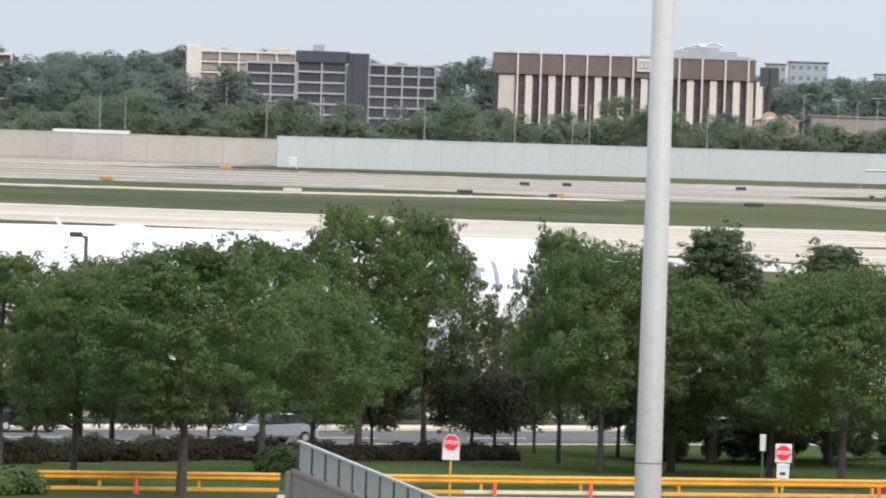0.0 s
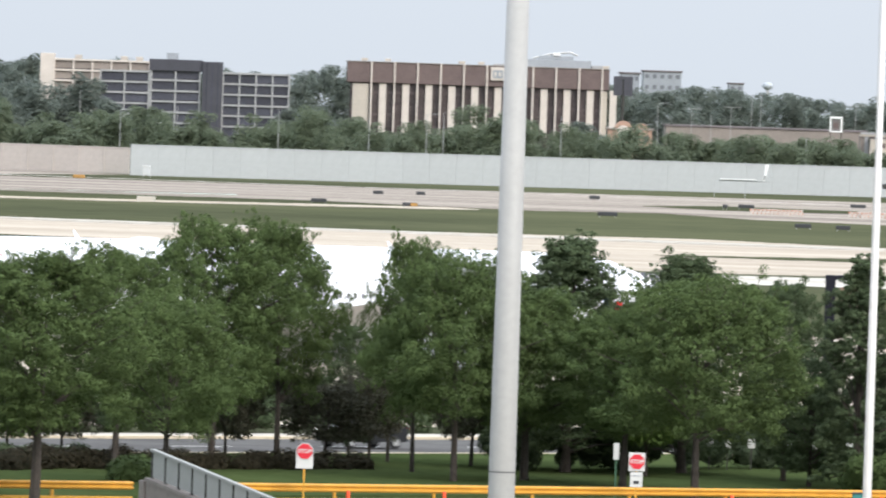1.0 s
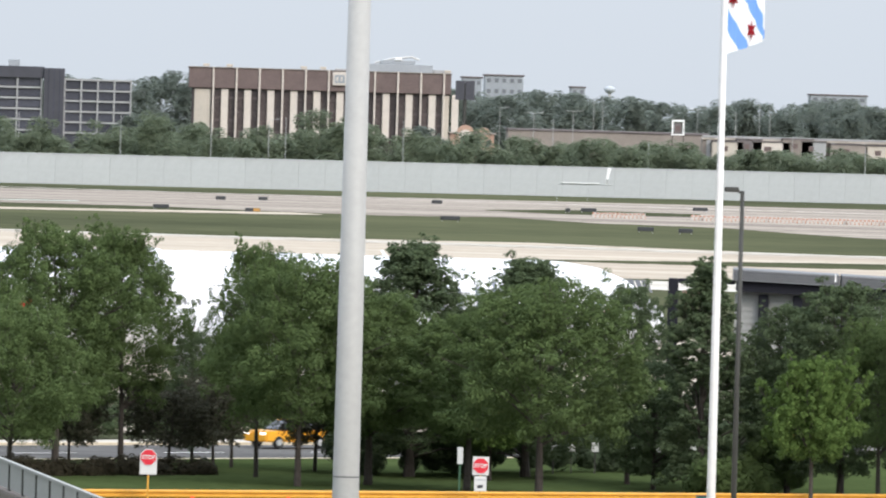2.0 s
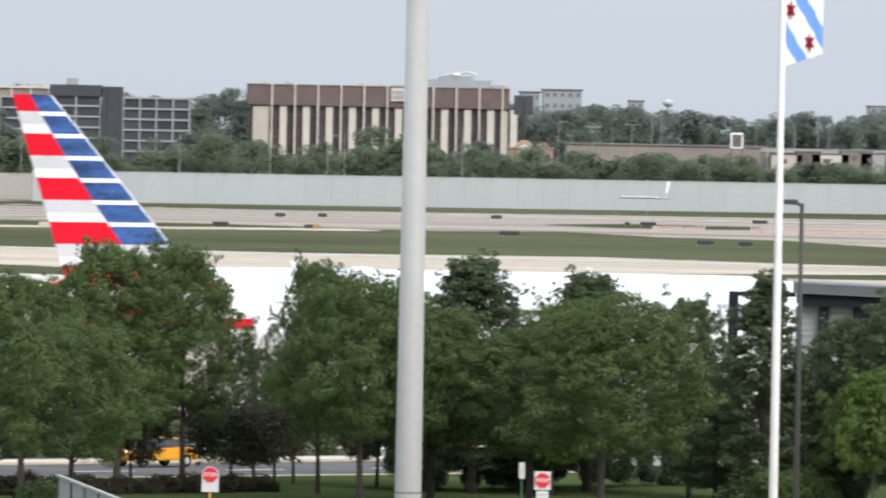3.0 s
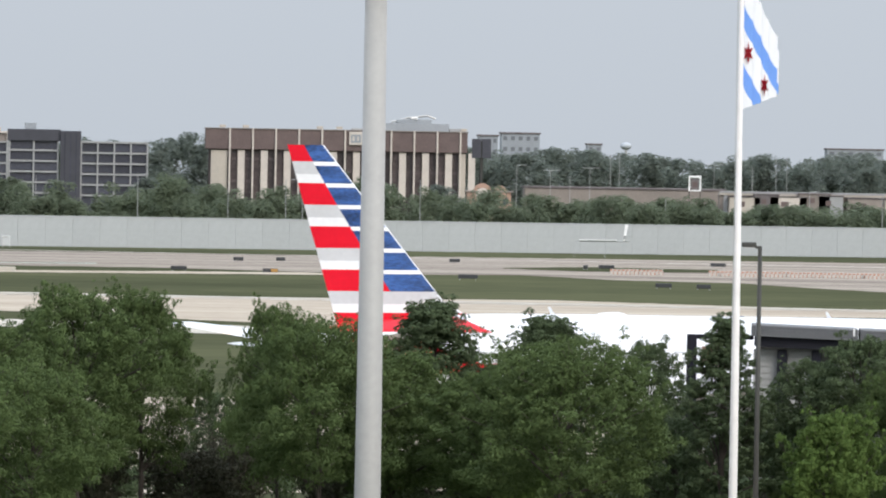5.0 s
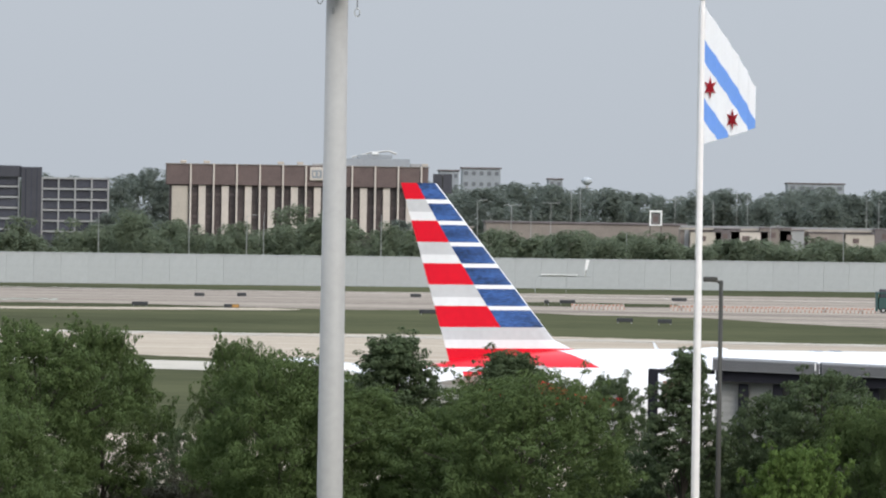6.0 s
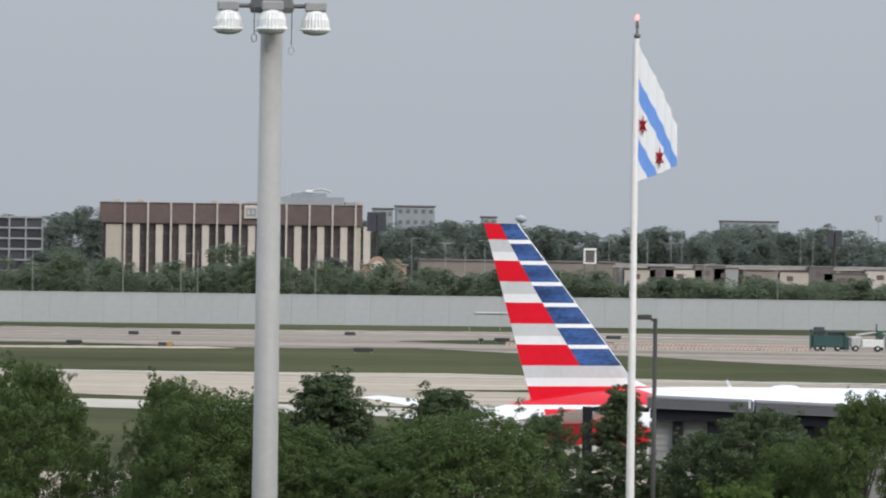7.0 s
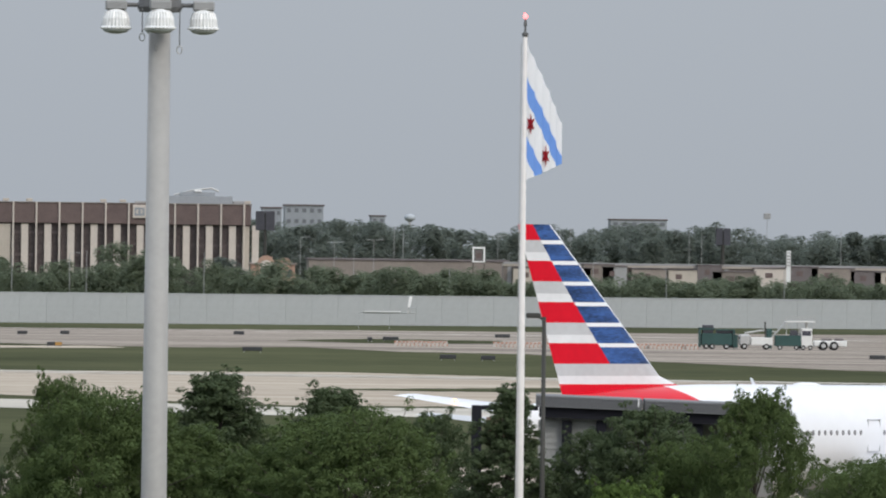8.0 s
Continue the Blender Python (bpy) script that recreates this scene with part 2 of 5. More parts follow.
tagged(link("ground", bm, GRASS), "flat mown airfield grass reaching the horizon", "ground", kind="structure")


def band(name, far_line, near_line, material, label, z=0.02):
    """A paved or grassy band across the field, between two lines of (bearing, dip)."""
    def ragged(line):
        """The line in short steps, uneven as a worn edge is."""
        out = []
        for (u0, v0), (u1, v1) in zip(line, line[1:]):
            n = max(1, int(abs(u1 - u0) / 14))
            for i in range(n):
                u = u0 + (u1 - u0) * i / n
                out.append((u, v0 + (v1 - v0) * i / n + 0.5 * noise.noise((u * 0.03, v0, 0.0)) + 0.3 * noise.noise((u * 0.11, v0, 3.0))))
        return out + [line[-1]]
    a = [ground_at(*p) for p in ragged(far_line)]
    b = [ground_at(*p) for p in ragged(near_line)]
    return sheet(name, a + b[::-1], z, material, label, "pavement")


band("runway", [(-1500, 166), (-289, 169), (711, 165.5), (2600, 160)], [(-1500, 194), (-360, 194.5), (40, 194), (240, 197), (425, 199), (651, 196), (821, 202), (1042, 204), (1210, 212), (1611, 226), (2600, 238)], CONCRETE,
     "weathered pinkish grey concrete runway", 0.02)
band("apron_west", [(-1500, 152), (-560, 152.5), (-292, 160)], [(-1500, 172), (-600, 168), (-470, 164)], CONCRETE, "pinkish concrete apron below the beige barrier", 0.03)
band("verge", [(-1500, 203), (-100, 188), (-100, 188)], [(-1500, 200), (-100, 189), (-100, 190)][:2], GREEN_PAINT, "faded green painted shoulder", 0.05)
band("infield", [(620, 184), (760, 180), (1000, 181)], [(620, 185), (760, 188), (1000, 186)], GRASS, "grass island within the runway exit", 0.05)
band("link_taxiway", [(-1500, 207), (-400, 204), (270, 198), (330, 200)], [(-1500, 210.5), (-400, 207.5), (270, 202), (330, 200.8)], TAXIWAY, "narrow pale concrete shoulder in the grass", 0.03)
band("taxiway_far", [(-1500, 238), (211, 243), (711, 240), (1611, 253), (2600, 262)], [(-1500, 262), (-300, 274), (100, 286), (400, 294), (643, 300), (1211, 297), (2600, 310)], TAXIWAY,
     "pale concrete taxiway beyond the grass", 0.03)
band("grass_tongue", [(640, 270.8), (900, 267), (1211, 262), (2000, 255), (2600, 250)], [(640, 271.4), (900, 272), (1211, 271.5), (2000, 268), (2600, 266)], GRASS,
     "tongue of grass between the taxiways", 0.06)
band("taxiway_near", [(-1500, 280), (-300, 289), (212, 295), (640, 303), (1211, 300), (2600, 312)], [(-1500, 292), (-300, 302), (212, 311), (640, 318), (1211, 316), (2600, 326)], PALE, "bright concrete taxiway edge", 0.03)
for v, w in ((243.5, 2.0), (246.5, 0.8), (168, 0.7)):
    band("marking", [(-1500, v - 4), (211, v), (2600, v + 8)], [(-1500, v + w - 4), (211, v + w), (2600, v + w + 8)], PALE, "pale edge line on the concrete", 0.06)

ch, sh = math.cos(HEADING), math.sin(HEADING)


def along(s, off, x0=-5.75, y0=506.0):
    """Plan point s metres along the access road and off metres to its far side."""
    return (x0 + s * ch - off * sh, y0 + s * sh + off * ch)


def lane(name, s0, s1, o0, o1, z, material, label, category, thick=0.0):
    return sheet(name, [along(s0, o0), along(s1, o0), along(s1, o1), along(s0, o1)], z, material, label, category, thick)


lane("apron", -300, 400, 24, 190, 0.02, TAXIWAY, "pale concrete taxiway apron on which the airliner rolls", "pavement")
lane("road", -300, 400, -8.5, 8.5, 0.03, ASPHALT, "grey worn asphalt access road", "road")
lane("kerb", -300, 400, 8.5, 9.3, 0.16, KERB, "pale concrete kerb along the road", "kerb", 0.2)
lane("kerb", -300, 400, -9.0, -8.5, 0.16, KERB, "pale concrete kerb along the road", "kerb", 0.2)
lane("far_pavement", -300, 400, 9.3, 13.0, 0.12, PALE, "pale concrete strip behind the road", "pavement", 0.15)
for i in range(24):
    s = -110 + 10 * i
    tagged(lane("lane_mark", s, s + 4, -0.15, 0.15, 0.045, MARKING, "white dashed lane line", "marking"), group="lane lines")
lane("lawn", -200, 300, -48, -9.0, 0.14, LAWN, "mown green lawn between rail and road", "lawn", 0.15)


# ---- barrier wall along the field ----
def barrier(name, p, q, height, n, material, label):
    wall = thing(name, label, "wall", kind="structure")
    p, q = Vector(p), Vector(q)
    step = (q - p) / n
    ang = math.degrees(math.atan2(step.y, step.x))
    w = step.length
    panel = None
    for i in range(n):
        a = p + step * i
        m = pose(a.x, a.y, 0, 0, 0, ang)
        if panel is None:
            gap = 0.012 if height > 5.5 else 0.06
            bm = box(gap, w - gap, -0.15, 0.15, 0, height, gap)
            add_box(bm, 0.0, w, -0.22, 0.22, height, height + 0.25, 0.03)
            if height < 5.5:
                add_box(bm, -0.18, 0.18, -0.26, 0.26, 0, height + 0.12, 0.03)
            panel = part("panel", bm, material, wall)
            ob = panel
        else:
            ob = bpy.data.objects.new("panel", panel.data)
            scene.collection.objects.link(ob)
            ob.parent = wall
        ob.matrix_basis = m
    return wall


barrier("wall_west", (east(-1000, 2090), 2090, 0), (east(-291, 2040), 2040, 0), 5.1, 16, WALL_BEIGE, "beige concrete noise barrier of tall panels")
barrier("wall_north", (east(-290, 2020), 2020, 0), (east(2600, 2180), 2180, 0), 5.9, 64, WALL_GREY, "pale grey-green barrier of smooth panels")


# ---- foliage ----
def leaf_mesh(name, centres, normals, size, material, rng, aspect=0.55):
    """Small bent leaf sprays at the given places."""
    n = len(centres)
    up = rng.normal(size=(n, 3))
    a = np.cross(normals, up)
    a /= np.linalg.norm(a, axis=1, keepdims=True) + 1e-9
    b = np.cross(normals, a)
    s = size * rng.uniform(0.6, 1.4, (n, 1))
    a, b = a * s, b * s * aspect
    droop = np.zeros((n, 3))
    droop[:, 2:] = -0.25 * s
    v = np.stack([centres - a - 0.6 * b + droop, centres + a - 0.6 * b + droop, centres + 1.3 * b], 1).reshape(-1, 3)
    me = bpy.data.meshes.new(name)
    me.vertices.add(3 * n)
    me.vertices.foreach_set("co", v.astype(np.float32).ravel())
    me.loops.add(3 * n)
    me.loops.foreach_set("vertex_index", np.arange(3 * n, dtype=np.int32))
    me.polygons.add(n)
    me.polygons.foreach_set("loop_start", np.arange(0, 3 * n, 3, dtype=np.int32))
    me.polygons.foreach_set("loop_total", np.full(n, 3, dtype=np.int32))
    me.update(calc_edges=True)
    me.materials.append(material)
    return me


def lobes_to_leaves(lobes, count, rng, flat=0.55, up=0.28):
    """Leaf places over the upper shells of many lobes (x, y, z, radius)."""
    lobes = np.array(lobes)
    w = lobes[:, 3] ** 1.8
    pick = rng.choice(len(lobes), count, p=w / w.sum())
    d = rng.normal(size=(count, 3))
    d[:, 2] = d[:, 2] * 0.9 + 0.35
    d /= np.linalg.norm(d, axis=1, keepdims=True)
    r = lobes[pick, 3:4] * rng.uniform(0.55, 1.08, (count, 1)) ** 0.6
    c = lobes[pick, :3] + d * r * np.array([1, 1, flat])
    nrm = d + rng.normal(size=(count, 3)) * 0.16 + np.array([0, 0, up])
    nrm /= np.linalg.norm(nrm, axis=1, keepdims=True)
    return c, nrm


def build_tree(seed, h, w, base, style, material, leaves=13000, leaf=0.097):
    """A tree: tapered trunk with limbs, and a crown of boughs that carry clumps of leaf sprays."""
    rng = np.random.default_rng(seed)
    root = thing("tree", "", "tree")

    def reach_at(f):
        if style == "cone":
            return w / 2 * (1 - f ** 1.6) ** 0.8 * (0.65 + 0.35 * min(1, f * 5)) + 0.2
        if style == "spread":
            return w / 2 * math.sin(math.pi * (0.2 + 0.72 * f)) ** 0.75
        return w / 2 * math.sin(math.pi * (0.14 + 0.80 * f)) ** 0.7

    lobes, limbs, twigs = [], [], []
    n = {"cone": 130, "dense": 120}.get(style, 66)
    for i in range(n):
        f = (i + rng.uniform(0, 1)) / n
        reach = reach_at(f) * rng.uniform(0.82, 1.12)
        a = i * 2.399963 + rng.uniform(-0.5, 0.5)
        bough = w * rng.uniform(0.085, 0.15) * (0.72 if style in ("cone", "dense") else 1.0)
        k = max(0.0, rng.uniform(0.2, 1.0) ** 0.45 * reach - bough * 0.6)
        p = np.array([k * math.cos(a), k * math.sin(a), base + (h - base) * f - 0.2])
        lobes.append((*p, bough * 0.8))
        for _ in range(9):           # clumps that sit on the upper and outer side of the bough
            e = rng.normal(size=3) + np.array([0.7 * math.cos(a), 0.7 * math.sin(a), 0.5])
            e /= np.linalg.norm(e)
            q = p + e * bough * rng.uniform(0.75, 1.2) * np.array([1.15, 1.15, 0.55])
            lobes.append((*q, bough * rng.uniform(0.25, 0.48)))
        if i % 5 == 0:
            limbs.append(tuple(p))
    for i in range({"cone": 40, "dense": 26}.get(style, 44)):              # shoots that end in small rounded clumps and break the outline
        a = rng.uniform(0, 2 * math.pi)
        f = rng.uniform(0.35, 0.97) ** 0.7
        g = reach_at(f) * rng.uniform(0.6, 0.98)
        z = base + (h - base) * f
        out, up = rng.uniform(0.06, 0.3), rng.uniform(0.08, 0.36) * (0.4 + 0.8 * f)
        twig = [(g * 0.6 * math.cos(a), g * 0.6 * math.sin(a), z - 0.7)]
        for k in range(rng.integers(2, 4 if style in ("cone", "dense") else 6)):
            for _ in range(3):
                lobes.append((g * math.cos(a) + rng.normal(0, 0.2), g * math.sin(a) + rng.normal(0, 0.2), z + rng.normal(0, 0.12), rng.uniform(0.12, 0.27)))
            twig.append((g * math.cos(a), g * math.sin(a), z))
            g, z, a = g + out, z + up, a + rng.normal(0, 0.05)
        twigs.append(twig)
    c, nrm = lobes_to_leaves(lobes, leaves, rng, 0.62)
    tall = h / np.percentile(c[:, 2], 99.3)
    wide = (w / 2) / np.percentile(np.hypot(c[:, 0], c[:, 1]), 97)
    c *= np.array([wide, wide, tall])
    crown = new("crown", leaf_mesh("crown", c, nrm, leaf, material, rng))
    crown.parent = root
    bm = bmesh.new()
    lean = rng.normal(0, 0.15, 2)
    top = h * 0.8
    add_tube(bm, [(0, 0, -0.1), (lean[0] * 0.3, lean[1] * 0.3, base * 0.8), (lean[0], lean[1], h * 0.5), (lean[0] * 1.5, lean[1], top)],
             [0.024 * h, 0.016 * h, 0.011 * h, 0.003 * h], 8)
    for p in limbs:
        z0 = max(base * 0.75, p[2] * 0.62)
        add_tube(bm, [(lean[0] * 0.5, lean[1] * 0.5, z0), (p[0] * 0.55, p[1] * 0.55, (z0 + p[2]) / 2 + 0.2), p], [0.007 * h, 0.005 * h, 0.002 * h], 5)
    for twig in twigs:
        add_tube(bm, [(x * wide, y * wide, z * tall) for x, y, z in twig], [0.035] + [0.02] * (len(twig) - 1), 3)
    part("trunk", bm, BARK, root)
    return root


def plant(template, bearing, dist, height, width, label, turn=0.0, first=False, z=0.13):
    """Set a copy of a template tree, given its height and breadth."""
    tpl, h, w = template
    m = Matrix.LocRotScale((east(bearing, dist), dist, z), Euler((0, 0, radians(turn))), (width / w, width / w, height / h))
    ob = copy_thing(tpl, m)
    return tagged(ob, label, "tree", "trees along the road")


TPL = {
    "round": (build_tree(3, 11.0, 10.0, 3.7, "round", LEAF, 74000, 0.073), 11.0, 10.0),
    "round2": (build_tree(8, 11.0, 10.0, 3.7, "round", LEAF, 74000, 0.073), 11.0, 10.0),
    "spread": (build_tree(14, 10.0, 11.0, 3.3, "spread", LEAF, 74000, 0.073), 10.0, 11.0),
    "dark": (build_tree(21, 11.0, 8.0, 1.2, "cone", LEAF_DARK, 60000, 0.075), 11.0, 8.0),
    "dark2": (build_tree(27, 10.0, 8.0, 1.5, "dense", LEAF_DARK, 54000, 0.075), 10.0, 8.0),
    "column": (build_tree(41, 11.0, 5.0, 0.7, "cone", LEAF_DARK, 60000, 0.07), 11.0, 5.0),
    "lime": (build_tree(33, 6.0, 6.0, 2.6, "spread", LEAF_LIME, 34000, 0.08), 6.0, 6.0),
}
FULL = "green leafy locust tree with layered feathery crown"
DARK = "dark green dense tree behind the lawn"
# kind, bearing, distance, height, breadth, label, turn
for kind, u, d, h, w, label, turn in [
    ("round", -765, 455, 9.4, 8.4, FULL, 20), ("round2", -632, 437, 9.3, 7.2, FULL, 200), ("spread", -565, 478, 9.2, 7.4, FULL, 70),
    ("round2", -440, 430, 10.6, 9.4, FULL, 130), ("round", -300, 470, 10.2, 7.4, FULL, 290), ("spread", -212, 455, 8.4, 7.6, FULL, 300),
    ("round", -130, 476, 11.6, 8.0, FULL, 250), ("round2", -14, 482, 11.5, 6.2, FULL, 35),
    ("round2", 226, 480, 10.9, 4.8, FULL, 330), ("spread", 300, 470, 10.5, 8.4, FULL, 160), ("round", 425, 474, 8.8, 8.4, FULL, 80),
    ("dark", 497, 486, 11.1, 9.6, DARK, 50), ("dark", 703, 490, 10.4, 8.8, DARK, 140), ("spread", 728, 462, 9.9, 9.8, FULL, 10), ("round2", 600, 470, 8.2, 7.4, FULL, 100),
    ("dark2", 884, 484, 9.4, 5.0, DARK, 30), ("column", 1015, 474, 10.8, 4.6, "dark green dense upright tree by the street lamp", 200), ("dark2", 1078, 482, 6.2, 5.4, DARK, 20), ("dark2", 930, 478, 6.0, 4.8, DARK, 150), ("dark2", 1168, 476, 8.8, 5.6, DARK, 80),
    ("dark2", 1262, 474, 9.9, 7.2, DARK, 260), ("round", 1452, 464, 10.9, 5.8, FULL, 45), ("spread", 1330, 470, 8.6, 6.0, FULL, 75),
    ("dark2", 112, 497, 6.4, 3.4, DARK, 60), ("round", 182, 492, 6.6, 3.6, FULL, 10),
    ("lime", 1211, 455, 7.0, 4.6, "young lime-green tree beside the road", 0), ("spread", 1665, 455, 8.2, 8.0, FULL, 15),
    ("lime", 640, 484, 4.4, 4.2, "low lime-green sapling under the trees", 90),
]:
    plant(TPL[kind], u, d, h, w, label, turn)
for tpl, _, _ in TPL.values():
    for o in (*tpl.children_recursive, tpl):
        bpy.data.objects.remove(o)


def woods(name, label, seed, spots, card, per, material):
    """Far wood: many crowns of leaf masses in one mesh."""
    rng = np.random.default_rng(seed)
    cs, ns = [], []
    for x, y, top, wide in spots:
        lobes = []
        for _ in range(14):
            a, k, f = rng.uniform(0, 6.28), rng.uniform(0, 1), rng.uniform(0.1, 0.95)
            r = wide * rng.uniform(0.16, 0.3)
            lobes.append((x + k * wide * 0.4 * math.cos(a), y + k * wide * 0.3 * math.sin(a), top * f - r * 0.4 * f, r))
        c, n = lobes_to_leaves(lobes, per, rng, 0.75, 1.5)
        c[:, 2] = np.maximum(c[:, 2], 0.3)
        cs.append(c)
        ns.append(n)
    me = leaf_mesh(name, np.concatenate(cs), np.concatenate(ns), card, material, rng, 0.7)
    return tagged(new(name, me), label, "woodland", kind="stuff")


rng = np.random.default_rng(5)
# back row: a continuous dark wood on the horizon
spots = []
for u in np.arange(-860, 1760, 9.0):
    d = rng.uniform(2750, 2950)
    lift = 22.6 + 1.2 * math.sin(u * 0.011) + 0.9 * math.sin(u * 0.037) - 0.5 * (u > 600) + rng.normal(0, 0.35)
    if u < 90:
        lift += 1.8
    spots.append((east(u, d), d, lift, rng.uniform(9, 13)))
woods("far_woods", "dark green wood along the horizon", 1, spots, 0.48, 1600, LEAF_HAZED)
# front scrub behind the barrier
spots = []
for u in np.arange(-860, 1760, 8.0):
    d = rng.uniform(2230, 2330)
    tall = 10.5 + 2.5 * math.sin(u * 0.021 + 1) + 1.6 * math.sin(u * 0.067) + rng.normal(0, 1.1)
    if u > 665:
        tall = (11.2 if u < 950 else 9.7) + 0.8 * math.sin(u * 0.041) + rng.normal(0, 0.5)
    if 570 < u < 665:
        tall -= 2.6
    if 90 < u < 560:
        tall += 1.6
    spots.append((east(u, d), d, max(tall, 4.5), rng.uniform(6, 10)))
woods("scrub", "mixed green scrub and trees behind the barrier", 2, spots, 0.36, 1300, SCRUB_HAZED)
spots = []
for u in list(np.arange(-790, -330, 13.0)) + [-10, 60, 500, 520, 540]:
    d = rng.uniform(2360, 2440)
    spots.append((east(u, d), d, rng.uniform(14, 23) if u < -300 else rng.uniform(10, 15), rng.uniform(9, 12)))
woods("far_trees", "tall dark trees between the office blocks", 3, spots, 0.44, 1800, LEAF_HAZED)


# ---- airliner ----
LIVERY_RED = mat("red livery paint", (0.64, 0.006, 0.022), 0.4, vary=0.06, scale=0.3, spec=0.2)
LIVERY_BLUE = mat("blue livery paint", (0.032, 0.08, 0.235), 0.3, vary=0.75, scale=0.9)
grain = LIVERY_BLUE.node_tree
run_along = grain.nodes.new("ShaderNodeMapping")     # the blue is brushed along the stripes
run_along.inputs["Scale"].default_value = (0.35, 1.0, 2.2)
coarse = [n for n in grain.nodes if n.bl_idname == "ShaderNodeTexNoise"]
grain.links.new([n for n in grain.nodes if n.bl_idname == "ShaderNodeTexCoord"][0].outputs["Object"], run_along.inputs[0])
for n in coarse:
    grain.links.new(run_along.outputs[0], n.inputs["Vector"])
LIVERY_SILVER = mat("silver mica paint", (0.55, 0.555, 0.57), 0.35, 0.1, vary=0.06, scale=0.3)
LIVERY_PEARL = mat("pale silver paint", (0.74, 0.745, 0.76), 0.35, vary=0.05, scale=0.3)
LIVERY_WHITE = mat("white livery paint", (0.82, 0.83, 0.85), 0.3, vary=0.03, scale=0.2)
ENGINE_GREY = mat("engine cowl grey", (0.36, 0.37, 0.40), 0.4, 0.2, vary=0.06, scale=0.4)
TYRE = mat("tyre rubber", (0.02, 0.02, 0.02), 0.85, vary=0.2, scale=3)
CABIN_GLASS = mat("cabin window", (0.24, 0.24, 0.25), 0.2, vary=0.1, scale=3)
TITLE_GREY = mat("grey title paint", (0.22, 0.24, 0.29), 0.4, vary=0.06, scale=0.5)
BEACON = glow_mat("amber lamp", (1.0, 0.42, 0.08), 9.0)

BAND = 1.257          # height of one livery stripe
FIN_TOP, CROWN = 18.9, 9.1


def body_skin():
    """Silver body; stripes sweep down over the tail end."""
    m = mat("body paint", (0.78, 0.79, 0.82), 0.28, vary=0.03, scale=0.12)
    n, l = m.node_tree.nodes, m.node_tree.links
    p = n["Principled BSDF"]
    co = n.new("ShaderNodeTexCoord")
    sep = n.new("ShaderNodeSeparateXYZ")
    l.new(co.outputs["Object"], sep.inputs[0])

    def math_node(op, a, b, c=None):
        k = n.new("ShaderNodeMath")
        k.operation = op
        for i, v in enumerate((a, b) if c is None else (a, b, c)):
            if isinstance(v, (int, float)):
                k.inputs[i].default_value = v
            else:
                l.new(v, k.inputs[i])
        return k.outputs[0]
    depth = math_node("SUBTRACT", 9.14, sep.outputs["Z"])
    x, less, more = sep.outputs["X"], "LESS_THAN", "GREATER_THAN"
    upper = math_node("MULTIPLY", math_node(less, depth, 1.1), math_node(less, x, math_node("MULTIPLY_ADD", depth, 1.9, 12.1)))
    lower = math_node("MULTIPLY", math_node(less, x, 15.5), math_node(more, x, 4.2))
    sweep = math_node("MINIMUM", math_node("MAXIMUM", math_node("MULTIPLY_ADD", x, 0.31, -1.13), 1.35), 2.9)
    lower = math_node("MULTIPLY", lower, math_node("MULTIPLY", math_node(less, depth, 3.5), math_node(more, depth, sweep)))
    on = math_node("MAXIMUM", upper, lower)
    mix = n.new("ShaderNodeMix")
    mix.data_type = "RGBA"
    l.new(on, mix.inputs[0])
    l.new(p.inputs["Base Color"].links[0].from_socket, mix.inputs[6])
    mix.inputs[7].default_value = (0.64, 0.006, 0.022, 1)
    l.new(mix.outputs[2], p.inputs["Base Color"])
    return m


def foil(t):
    """Half thickness of a wing section at chord fraction t from the leading edge."""
    return 5 * (0.2969 * math.sqrt(t) - 0.126 * t - 0.3516 * t * t + 0.2843 * t ** 3 - 0.1036 * t ** 4)


